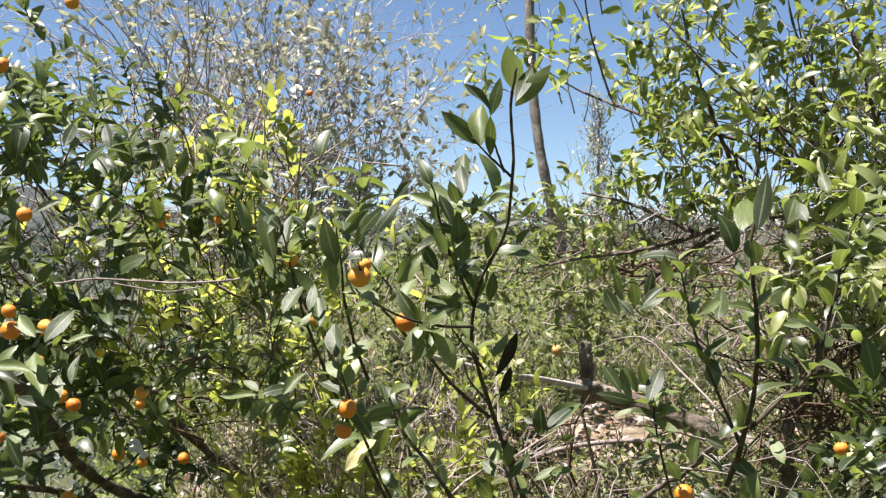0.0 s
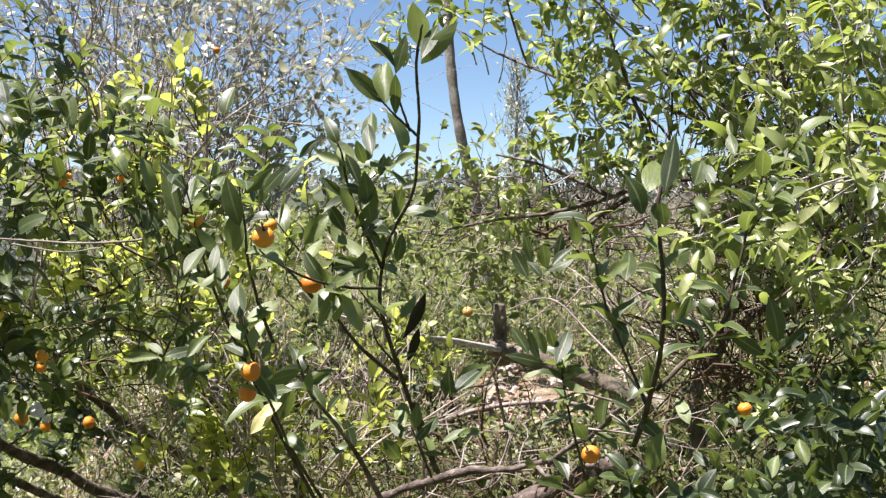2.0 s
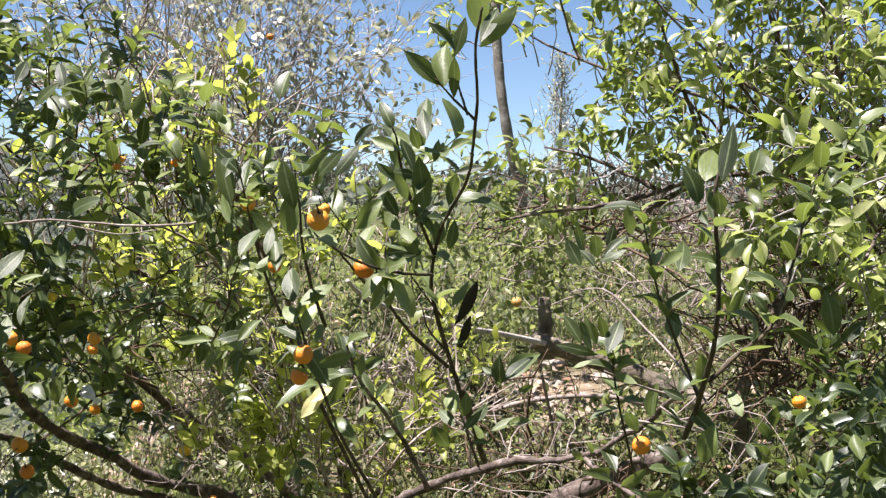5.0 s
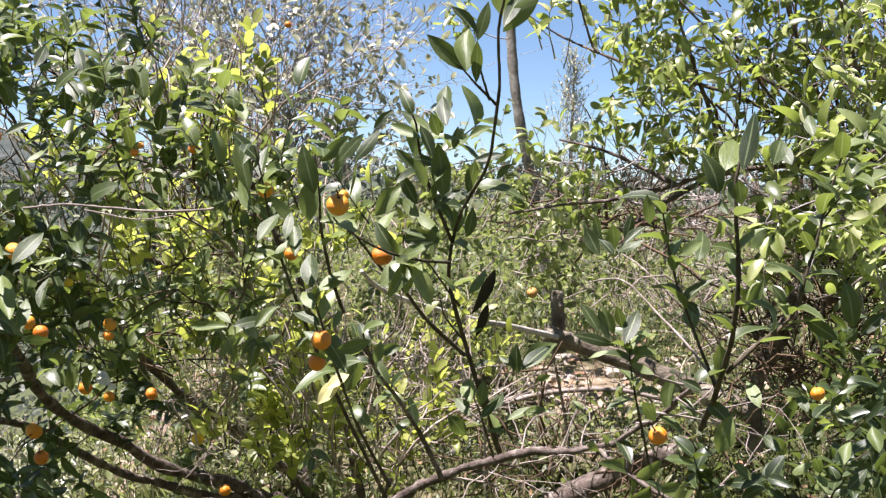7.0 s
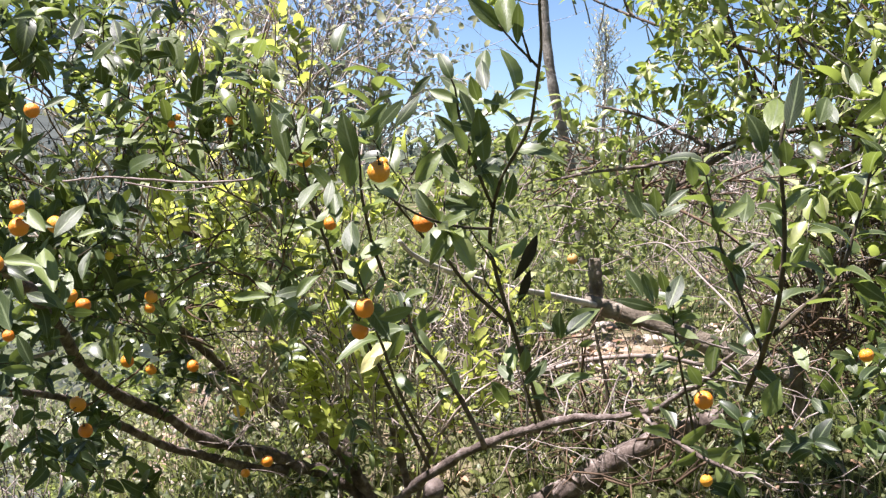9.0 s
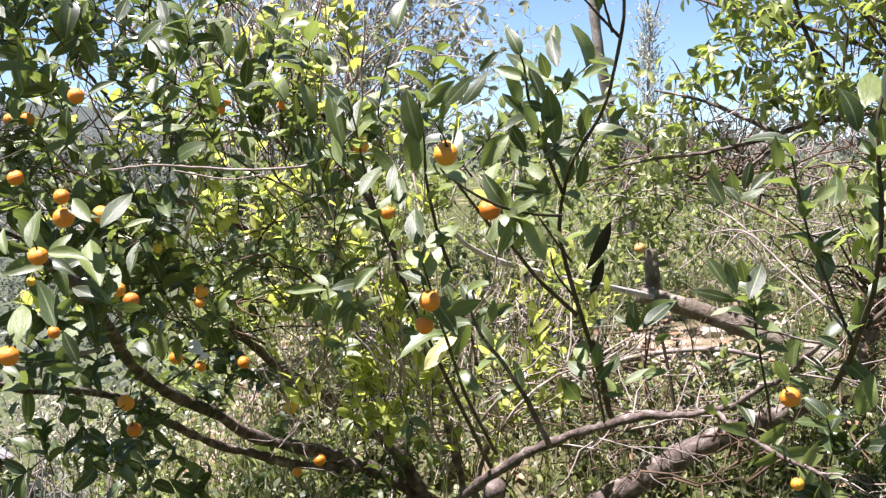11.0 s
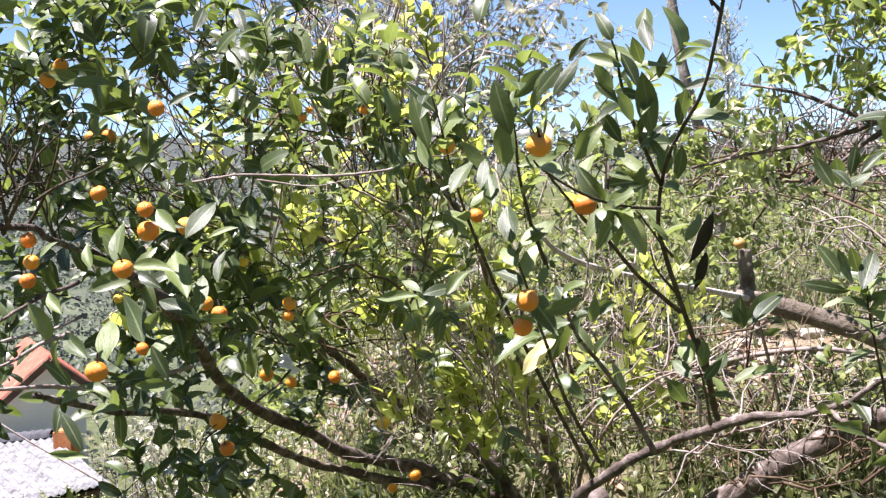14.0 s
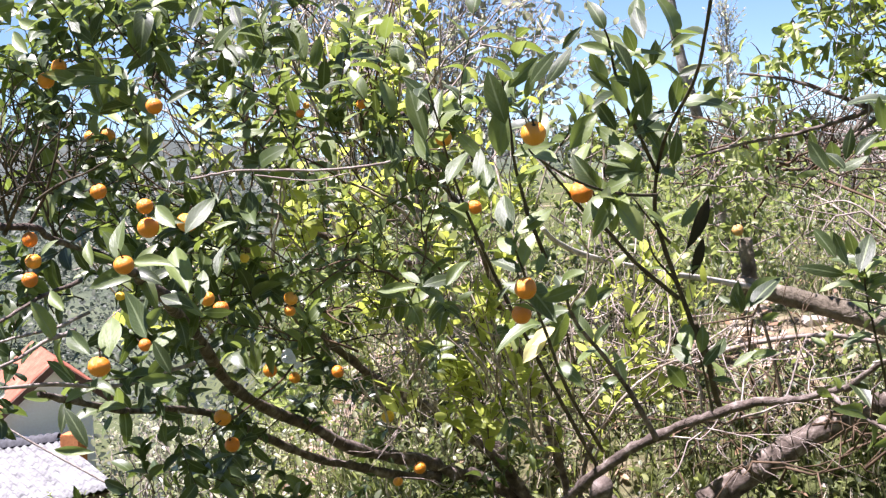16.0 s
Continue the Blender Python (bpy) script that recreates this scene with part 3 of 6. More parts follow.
for a, b, n in (((0.010, 3.200, 0.859), (0.443, 3.080, 0.993), 8), ((0.443, 3.080, 0.993), (0.603, 2.750, 1.197), 4), ((0.440, 3.070, 0.985), (0.616, 2.800, 0.907), 5),
                ((-0.417, 4.950, 0.364), (-0.884, 4.600, 0.602), 8), ((-0.332, 4.950, 0.344), (-0.788, 4.400, 0.894), 10)):
    for _ in range(n):
        p = np.array(a) + (np.array(b) - np.array(a)) * rng.random()
        wander(spurs, p, unit(np.array([rng.normal(0.3, 0.6), rng.normal(-0.2, 0.4), rng.normal(0.15, 0.5)])), rng.uniform(0.12, 0.34), rng.uniform(0.0018, 0.0034), 0.3, 2, 1, 0.0)
edge_twigs = Tubes()
for _ in range(26):
    p = np.array([rng.uniform(-1.24, -1.06), rng.uniform(2.45, 2.8), rng.uniform(1.42, 1.60)])
    wander(edge_twigs, p, unit(np.array([rng.normal(0.15, 0.45), rng.normal(0, 0.3), 0.75])), rng.uniform(0.10, 0.26), rng.uniform(0.0018, 0.0030), 0.4, 2, 1, 0.03)
tagged(under(edge_twigs.link("bare_twig_mass", M_TWIG, label="dark leafless twigs"), citrus), kind="stuff")
tagged(under(spurs.link("spur_mass", M_DEADTWIG, label="thin pale dead spurs on the boughs"), citrus), kind="stuff")
# the foot of the tree, where the limbs meet
branch("trunk", [(-0.25, 5.0, -0.3), (-0.27, 5.0, -0.05), (-0.3, 4.98, 0.22)], 0.10, 0.075, M_BARK, sides=12)
branch("foot", [(-0.28, 5.0, -0.02), (-0.12, 4.7, 0.12), (-0.02, 4.2, 0.3), (-0.02, 3.7, 0.55), (-0.05, 3.45, 0.72)], 0.045, 0.028, M_BARK)

# hero leaves share a few blade meshes, one metre long, scaled to size
def blade_mesh(name, fold, arch, curl, twist, wave, material):
    s = np.linspace(0, 1, 11)
    width = np.sin(np.pi * s ** 0.93) ** 0.82
    width[-2] *= 0.9
    width[-1] = 0.015
    width[0] = 0.05
    verts, faces, uv = [], [], []
    cols = (-1, -0.55, 0, 0.55, 1)
    for i, (t, w) in enumerate(zip(s, width)):
        for c in cols:
            x = 0.5 * w * c
            z = fold * abs(x) - curl * x * x * 2 - arch * max(0.0, t - 0.12) ** 2 + wave * w * abs(c) * math.sin(9 * t + 2 * c)
            a = twist * (t - 0.3)
            verts.append((x * math.cos(a) - z * math.sin(a), t, x * math.sin(a) + z * math.cos(a)))
            uv.append((abs(c), t))
    n = len(cols)
    for i in range(len(s) - 1):
        for k in range(n - 1):
            faces.append((i * n + k, i * n + k + 1, (i + 1) * n + k + 1, (i + 1) * n + k))
    me = bpy.data.meshes.new(name)
    me.from_pydata(verts, [], faces)
    me.materials.append(material)
    layer = me.uv_layers.new(name="UVMap")
    for loop in me.loops:
        layer.data[loop.index].uv = uv[loop.vertex_index]
    me.polygons.foreach_set("use_smooth", np.ones(len(me.polygons), bool))
    me.update()
    return me


BLADES = [blade_mesh("leaf", f, a, c, w, v, M_LEAF) for f, a, c, w, v in
          ((0.40, 0.40, 0.1, 0.3, 0.03), (0.30, 0.60, 0.3, -0.5, 0.04), (0.50, 0.30, 0.0, 0.3, 0.02), (0.35, 0.75, 0.2, -0.3, 0.04), (0.25, -0.20, 0.35, 0.6, 0.03), (0.45, 0.50, -0.2, 0.7, 0.04))]
ODD_BLADES = {m.name: (blade_mesh("leaf", 0.5, 0.3, 0.2, 0.4, 0.03, m), label) for m, label in
              ((M_PALE, "withered pale yellow leaf"), (M_DARK, "blackish leaf hanging from the shoot"), (M_WHITE, "curled whitish leaf"))}
SHADE, SOFT, GLINT = Vector((0.2, -0.95, 0.1)), Vector((-0.15, -0.85, 0.5)), (Vector((0, -1, 0.0)) + TO_SUN).normalized()
leaf_rng = random.Random(11)


def leaf(base, tip, facing, width, material=None):
    base, tip = Vector(base), Vector(tip)
    d = tip - base
    length = d.length
    y = d / length
    jitter = 0.10 if facing is GLINT else 0.3
    z = facing + Vector([leaf_rng.gauss(0, jitter) for _ in range(3)])
    x = y.cross(z).normalized()
    z = x.cross(y)
    w = length * width
    m = Matrix((x * w, y * length, z * min(w, length) * 1.0)).transposed().to_4x4()
    m.translation = base
    ob = new("leaf", ODD_BLADES[material.name][0] if material else leaf_rng.choice(BLADES))
    ob.parent = citrus
    ob.matrix_parent_inverse = Matrix.Translation(-citrus.location)
    ob.matrix_basis = m
    if material:
        tagged(ob, ODD_BLADES[material.name][1])
    return ob


leaf((0.109, 1.941, 1.840), (0.097, 1.900, 1.903), SHADE, 0.44)
leaf((0.107, 1.908, 1.812), (0.161, 1.892, 1.871), SHADE, 0.32)
leaf((0.070, 1.891, 1.796), (0.084, 1.878, 1.850), SHADE, 0.33)
leaf((0.069, 1.860, 1.799), (0.033, 1.847, 1.840), SHADE, 0.37)
leaf((0.055, 1.883, 1.751), (0.052, 1.913, 1.821), SHADE, 0.42)
leaf((0.052, 1.905, 1.755), (-0.002, 1.890, 1.803), SHADE, 0.35)
leaf((0.070, 1.894, 1.737), (0.069, 1.876, 1.795), SHADE, 0.30)
leaf((0.106, 1.879, 1.815), (0.135, 1.920, 1.879), SOFT, 0.26)
leaf((0.039, 2.325, 1.698), (0.029, 2.376, 1.761), GLINT, 0.32)
leaf((-0.006, 2.330, 1.677), (-0.064, 2.360, 1.703), SOFT, 0.31)
leaf((-0.089, 2.320, 1.691), (-0.056, 2.308, 1.725), SHADE, 0.31)
leaf((0.008, 2.341, 1.681), (-0.025, 2.378, 1.716), GLINT, 0.44)
leaf((0.016, 2.325, 1.644), (-0.006, 2.327, 1.701), SHADE, 0.40)
leaf((0.079, 2.312, 1.680), (0.125, 2.330, 1.706), SOFT, 0.35)
leaf((-0.014, 2.342, 1.622), (-0.050, 2.333, 1.657), SHADE, 0.37)
leaf((0.022, 2.343, 1.601), (0.048, 2.377, 1.643), SOFT, 0.35)
leaf((0.006, 2.311, 1.591), (-0.014, 2.281, 1.636), SHADE, 0.40)
leaf((0.032, 2.336, 1.560), (0.068, 2.351, 1.591), SOFT, 0.32)
leaf((0.143, 2.478, 1.440), (0.103, 2.470, 1.352), SHADE, 0.27, M_DARK)
leaf((0.132, 2.499, 1.372), (0.112, 2.506, 1.305), SHADE, 0.27, M_DARK)
leaf((0.070, 2.515, 1.392), (0.042, 2.507, 1.432), SHADE, 0.35)
leaf((0.089, 2.522, 1.498), (0.103, 2.510, 1.553), SHADE, 0.40)
leaf((0.096, 2.481, 1.392), (0.129, 2.515, 1.435), SOFT, 0.35)
leaf((0.098, 2.496, 1.314), (0.129, 2.510, 1.333), SOFT, 0.35)
leaf((0.110, 2.450, 1.255), (0.135, 2.464, 1.271), SOFT, 0.35)
leaf((-0.176, 2.127, 1.572), (-0.198, 2.118, 1.651), SHADE, 0.39)
leaf((-0.170, 2.141, 1.625), (-0.123, 2.140, 1.666), SHADE, 0.37)
leaf((-0.137, 2.119, 1.626), (-0.101, 2.098, 1.668), SHADE, 0.37)
leaf((-0.114, 2.174, 1.629), (-0.073, 2.194, 1.681), SOFT, 0.30)
leaf((-0.146, 2.150, 1.608), (-0.131, 2.144, 1.645), SHADE, 0.35)
leaf((-0.189, 2.148, 1.623), (-0.221, 2.152, 1.632), SOFT, 0.35)
leaf((-0.188, 2.167, 1.527), (-0.181, 2.145, 1.608), SHADE, 0.40)
leaf((-0.207, 2.188, 1.516), (-0.254, 2.178, 1.568), SHADE, 0.32)
leaf((-0.268, 2.153, 1.492), (-0.238, 2.192, 1.545), GLINT, 0.39)
leaf((-0.209, 2.175, 1.468), (-0.219, 2.233, 1.530), GLINT, 0.32)
leaf((-0.169, 2.167, 1.527), (-0.111, 2.167, 1.544), SOFT, 0.39)
leaf((-0.223, 2.144, 1.496), (-0.217, 2.171, 1.545), SOFT, 0.32)
leaf((-0.240, 2.148, 1.472), (-0.215, 2.164, 1.495), SOFT, 0.35)
leaf((-0.185, 2.232, 1.412), (-0.196, 2.273, 1.474), GLINT, 0.44)
leaf((-0.176, 2.220, 1.406), (-0.119, 2.240, 1.450), GLINT, 0.40)
leaf((-0.180, 2.224, 1.377), (-0.201, 2.256, 1.412), SOFT, 0.53)
leaf((-0.169, 2.215, 1.350), (-0.217, 2.240, 1.381), SOFT, 0.40)
leaf((-0.146, 2.223, 1.344), (-0.134, 2.250, 1.380), GLINT, 0.30)
leaf((-0.143, 2.224, 1.307), (-0.077, 2.245, 1.319), SHADE, 0.35)
leaf((-0.070, 2.250, 1.301), (-0.030, 2.258, 1.316), SHADE, 0.44)
leaf((-0.071, 2.179, 1.294), (-0.063, 2.165, 1.331), SHADE, 0.44)
leaf((-0.151, 2.208, 1.290), (-0.191, 2.204, 1.309), SHADE, 0.35)
leaf((-0.182, 2.174, 1.335), (-0.208, 2.169, 1.315), SOFT, 0.35)
leaf((-0.376, 2.594, 1.306), (-0.459, 2.615, 1.303), GLINT, 0.25)
leaf((-0.370, 2.621, 1.305), (-0.306, 2.638, 1.322), SOFT, 0.35)
leaf((-0.326, 2.616, 1.304), (-0.285, 2.649, 1.352), SOFT, 0.37)
leaf((-0.351, 2.655, 1.296), (-0.320, 2.675, 1.325), GLINT, 0.32)
leaf((-0.371, 2.598, 1.313), (-0.408, 2.619, 1.339), SOFT, 0.35)
leaf((-0.352, 2.650, 1.281), (-0.372, 2.636, 1.262), SOFT, 0.40)
leaf((-0.306, 2.611, 1.277), (-0.275, 2.614, 1.291), SOFT, 0.35)
leaf((0.039, 2.361, 1.570), (0.026, 2.357, 1.671), SHADE, 0.37)
leaf((0.023, 2.429, 1.689), (-0.043, 2.463, 1.732), SOFT, 0.32)
leaf((0.026, 2.357, 1.683), (0.012, 2.331, 1.721), SHADE, 0.44)
leaf((0.037, 2.390, 1.722), (0.038, 2.440, 1.786), GLINT, 0.37)
leaf((0.054, 2.387, 1.661), (0.064, 2.378, 1.701), SHADE, 0.39)
leaf((0.027, 2.383, 1.632), (-0.017, 2.354, 1.646), SHADE, 0.37)
leaf((0.082, 2.371, 1.582), (0.093, 2.362, 1.642), SHADE, 0.44)
leaf((0.146, 2.364, 1.653), (0.090, 2.358, 1.642), SOFT, 0.30)
leaf((-0.010, 2.373, 1.560), (-0.042, 2.374, 1.615), SHADE, 0.37)
leaf((0.011, 2.372, 1.563), (0.028, 2.360, 1.599), SHADE, 0.37)
leaf((-0.085, 2.396, 1.536), (-0.040, 2.394, 1.596), SHADE, 0.44)
leaf((-0.077, 2.414, 1.504), (-0.054, 2.447, 1.550), GLINT, 0.42)
leaf((-0.005, 2.370, 1.536), (-0.041, 2.403, 1.569), SOFT, 0.37)
leaf((0.032, 2.402, 1.509), (-0.013, 2.435, 1.545), SOFT, 0.35)
leaf((0.009, 2.412, 1.478), (0.028, 2.399, 1.520), SHADE, 0.40)
leaf((0.056, 2.377, 1.526), (0.036, 2.377, 1.568), SHADE, 0.40)
leaf((-0.035, 2.369, 1.512), (0.009, 2.361, 1.501), SOFT, 0.32)
leaf((0.137, 2.424, 1.610), (0.162, 2.413, 1.640), SHADE, 0.35)
leaf((0.109, 2.592, 1.167), (0.101, 2.636, 1.212), GLINT, 0.53)
leaf((0.126, 2.588, 1.162), (0.138, 2.583, 1.210), SHADE, 0.53)
leaf((0.130, 2.600, 1.135), (0.169, 2.610, 1.177), GLINT, 0.40)
leaf((0.153, 2.621, 1.146), (0.180, 2.644, 1.183), SOFT, 0.40)
leaf((0.109, 2.586, 1.143), (0.077, 2.628, 1.177), GLINT, 0.39)
leaf((0.164, 2.621, 1.104), (0.160, 2.661, 1.144), SOFT, 0.44)
leaf((0.186, 2.633, 1.126), (0.248, 2.633, 1.159), GLINT, 0.32)
leaf((0.214, 2.594, 1.147), (0.261, 2.565, 1.161), SHADE, 0.35)
leaf((0.098, 2.615, 1.096), (0.071, 2.584, 1.138), SHADE, 0.53)
leaf((0.145, 2.613, 1.108), (0.183, 2.600, 1.109), GLINT, 0.35)
leaf((0.200, 2.579, 1.230), (0.190, 2.559, 1.287), SHADE, 0.49)
leaf((0.205, 2.587, 1.239), (0.280, 2.623, 1.295), SOFT, 0.37)
leaf((0.235, 2.581, 1.217), (0.264, 2.569, 1.227), SHADE, 0.44)
leaf((0.186, 2.576, 1.243), (0.162, 2.596, 1.263), SOFT, 0.35)
leaf((0.424, 2.657, 1.284), (0.458, 2.700, 1.360), GLINT, 0.37)
leaf((0.413, 2.722, 1.275), (0.326, 2.728, 1.296), SHADE, 0.26)
leaf((0.401, 2.661, 1.303), (0.376, 2.653, 1.360), SHADE, 0.37)
leaf((0.425, 2.697, 1.312), (0.410, 2.675, 1.363), SHADE, 0.40)
leaf((0.440, 2.711, 1.258), (0.484, 2.710, 1.277), SOFT, 0.35)
leaf((0.397, 2.695, 1.264), (0.355, 2.694, 1.253), SOFT, 0.32)
leaf((0.442, 2.675, 1.243), (0.487, 2.657, 1.222), SOFT, 0.35)
leaf((0.396, 2.827, 1.481), (0.372, 2.809, 1.549), SHADE, 0.39)
leaf((0.428, 2.848, 1.473), (0.418, 2.832, 1.528), SHADE, 0.55)
leaf((0.456, 2.885, 1.489), (0.470, 2.877, 1.552), SHADE, 0.37)
leaf((0.430, 2.830, 1.468), (0.491, 2.840, 1.491), SOFT, 0.35)
leaf((0.407, 2.896, 1.469), (0.356, 2.897, 1.461), SOFT, 0.26)
leaf((0.530, 2.860, 1.551), (0.506, 2.850, 1.603), SHADE, 0.37)
leaf((0.525, 2.316, 1.593), (0.507, 2.299, 1.664), SHADE, 0.55)
leaf((0.529, 2.285, 1.633), (0.560, 2.333, 1.702), GLINT, 0.49)
leaf((0.549, 2.246, 1.633), (0.573, 2.258, 1.735), SHADE, 0.33)
leaf((0.554, 2.268, 1.574), (0.546, 2.258, 1.617), SHADE, 0.62)
leaf((0.602, 2.251, 1.644), (0.629, 2.291, 1.697), SOFT, 0.44)
leaf((0.538, 2.290, 1.556), (0.525, 2.322, 1.585), SOFT, 0.35)
leaf((0.698, 2.464, 1.653), (0.679, 2.509, 1.703), SOFT, 0.40)
leaf((0.730, 2.462, 1.653), (0.788, 2.451, 1.712), SHADE, 0.32)
leaf((0.737, 2.465, 1.707), (0.734, 2.501, 1.754), SOFT, 0.40)
leaf((0.800, 2.443, 1.678), (0.845, 2.472, 1.721), GLINT, 0.30)
leaf((0.820, 2.446, 1.349), (0.807, 2.435, 1.435), SHADE, 0.46)
leaf((0.792, 2.447, 1.324), (0.725, 2.452, 1.369), SHADE, 0.37)
leaf((0.822, 2.413, 1.339), (0.869, 2.408, 1.383), SHADE, 0.37)
leaf((0.623, 2.474, 1.371), (0.650, 2.454, 1.434), SHADE, 0.32)
leaf((0.654, 2.480, 1.454), (0.714, 2.472, 1.458), SOFT, 0.32)
leaf((0.430, 2.454, 1.534), (0.417, 2.426, 1.585), SHADE, 0.40)
leaf((0.334, 2.439, 1.473), (0.307, 2.451, 1.525), SHADE, 0.44)
leaf((0.360, 2.432, 1.474), (0.337, 2.444, 1.509), SHADE, 0.44)
leaf((0.381, 2.448, 1.495), (0.423, 2.461, 1.532), GLINT, 0.35)
leaf((0.475, 2.405, 1.478), (0.527, 2.424, 1.508), SOFT, 0.35)
leaf((0.518, 2.427, 1.468), (0.542, 2.476, 1.531), SOFT, 0.40)
leaf((0.580, 2.437, 1.407), (0.565, 2.469, 1.448), SOFT, 0.40)
leaf((0.627, 2.467, 1.492), (0.665, 2.499, 1.530), SOFT, 0.40)
leaf((0.728, 2.481, 1.516), (0.766, 2.503, 1.560), SOFT, 0.35)
leaf((0.590, 2.424, 1.324), (0.618, 2.414, 1.357), SHADE, 0.35)
leaf((0.535, 2.468, 1.361), (0.514, 2.499, 1.390), SOFT, 0.40)
leaf((0.689, 2.441, 1.389), (0.664, 2.435, 1.426), SHADE, 0.40)
leaf((0.859, 2.391, 1.122), (0.852, 2.423, 1.169), GLINT, 0.48)
leaf((0.782, 2.369, 1.101), (0.801, 2.391, 1.146), GLINT, 0.44)
leaf((0.799, 2.381, 1.055), (0.837, 2.386, 1.091), GLINT, 0.44)
leaf((0.785, 2.458, 1.027), (0.776, 2.481, 1.063), GLINT, 0.44)
leaf((0.641, 2.416, 1.197), (0.625, 2.458, 1.248), SOFT, 0.37)
leaf((0.532, 2.422, 1.225), (0.494, 2.429, 1.245), GLINT, 0.44)
leaf((0.566, 2.416, 1.110), (0.581, 2.398, 1.182), SHADE, 0.53)
leaf((0.448, 2.430, 1.165), (0.420, 2.412, 1.207), SHADE, 0.44)
leaf((0.304, 2.376, 1.190), (0.286, 2.385, 1.210), GLINT, 0.44)
leaf((0.193, 2.404, 1.258), (0.246, 2.443, 1.313), SOFT, 0.37)
leaf((0.176, 2.398, 1.252), (0.170, 2.390, 1.286), SHADE, 0.44)
leaf((0.302, 2.417, 1.381), (0.334, 2.397, 1.333), SHADE, 0.37)
leaf((0.354, 2.412, 1.317), (0.330, 2.409, 1.374), SHADE, 0.40)
leaf((0.741, 2.447, 1.186), (0.727, 2.478, 1.224), SOFT, 0.44)
leaf((0.773, 2.415, 1.202), (0.798, 2.400, 1.232), SHADE, 0.40)
leaf((0.716, 2.406, 1.224), (0.676, 2.397, 1.234), SHADE, 0.40)
leaf((0.860, 2.423, 1.224), (0.910, 2.445, 1.255), SOFT, 0.40)
leaf((0.661, 2.349, 1.128), (0.640, 2.388, 1.151), SOFT, 0.40)
leaf((0.695, 2.386, 1.079), (0.733, 2.377, 1.103), GLINT, 0.40)
leaf((0.628, 2.412, 1.062), (0.601, 2.432, 1.089), GLINT, 0.44)
leaf((0.874, 2.413, 1.056), (0.918, 2.420, 1.088), GLINT, 0.44)
leaf((0.713, 2.387, 1.153), (0.747, 2.398, 1.183), SHADE, 0.44)
leaf((-0.684, 2.208, 1.440), (-0.644, 2.239, 1.501), GLINT, 0.40)
leaf((-0.695, 2.195, 1.450), (-0.737, 2.226, 1.488), SOFT, 0.39)
leaf((-0.742, 2.222, 1.469), (-0.688, 2.215, 1.458), SOFT, 0.30)
leaf((-0.799, 2.216, 1.406), (-0.802, 2.254, 1.473), SOFT, 0.40)
leaf((-0.770, 2.206, 1.401), (-0.697, 2.183, 1.397), GLINT, 0.30)
leaf((-0.799, 2.211, 1.402), (-0.851, 2.195, 1.425), SHADE, 0.32)
leaf((-0.682, 2.192, 1.349), (-0.726, 2.261, 1.426), SOFT, 0.35)
leaf((-0.666, 2.203, 1.330), (-0.670, 2.239, 1.387), SOFT, 0.35)
leaf((-0.676, 2.197, 1.324), (-0.741, 2.225, 1.347), SOFT, 0.33)
leaf((-0.660, 2.186, 1.319), (-0.613, 2.193, 1.313), SHADE, 0.35)
leaf((-0.766, 2.229, 1.279), (-0.813, 2.293, 1.350), SOFT, 0.37)
leaf((-0.826, 2.223, 1.252), (-0.843, 2.283, 1.321), SOFT, 0.44)
leaf((-0.842, 2.184, 1.262), (-0.898, 2.223, 1.301), SOFT, 0.35)
leaf((-0.765, 2.240, 1.298), (-0.732, 2.206, 1.327), SHADE, 0.35)
leaf((-0.759, 2.214, 1.259), (-0.713, 2.224, 1.293), GLINT, 0.37)
leaf((-0.724, 2.209, 1.223), (-0.748, 2.208, 1.277), SHADE, 0.37)
leaf((-0.714, 2.212, 1.214), (-0.784, 2.219, 1.212), SOFT, 0.32)
leaf((-0.871, 2.220, 1.111), (-0.907, 2.226, 1.178), SHADE, 0.30)
leaf((-0.839, 2.202, 1.131), (-0.833, 2.231, 1.165), SOFT, 0.32)
leaf((-0.927, 2.221, 1.109), (-0.856, 2.198, 1.108), SHADE, 0.21)
leaf((-0.628, 2.173, 1.372), (-0.624, 2.203, 1.422), SOFT, 0.35)
leaf((-0.641, 2.188, 1.441), (-0.597, 2.190, 1.456), GLINT, 0.30)
leaf((-0.826, 2.179, 1.399), (-0.841, 2.201, 1.442), SOFT, 0.35)
leaf((-0.919, 2.211, 1.419), (-0.893, 2.217, 1.444), SOFT, 0.40)
leaf((-0.890, 2.213, 1.329), (-0.926, 2.239, 1.364), SOFT, 0.35)
leaf((-0.983, 2.691, 1.801), (-1.049, 2.730, 1.851), SOFT, 0.37)
leaf((-0.980, 2.699, 1.799), (-0.937, 2.723, 1.847), GLINT, 0.37)
leaf((-0.983, 2.691, 1.805), (-0.959, 2.674, 1.866), SHADE, 0.40)
leaf((-1.006, 2.723, 1.810), (-1.055, 2.777, 1.875), SOFT, 0.37)
leaf((-1.066, 2.699, 1.794), (-1.090, 2.690, 1.771), SOFT, 0.40)
leaf((-1.058, 2.692, 1.729), (-0.944, 2.669, 1.727), GLINT, 0.23)
leaf((-0.877, 2.686, 1.651), (-0.925, 2.733, 1.716), SOFT, 0.26)
leaf((-0.912, 2.735, 1.574), (-0.878, 2.775, 1.638), GLINT, 0.32)
leaf((-0.854, 2.700, 1.679), (-0.801, 2.710, 1.706), SOFT, 0.32)
leaf((-1.097, 2.700, 1.837), (-1.151, 2.725, 1.866), SOFT, 0.35)
leaf((-1.109, 2.669, 1.791), (-1.156, 2.705, 1.842), SOFT, 0.35)
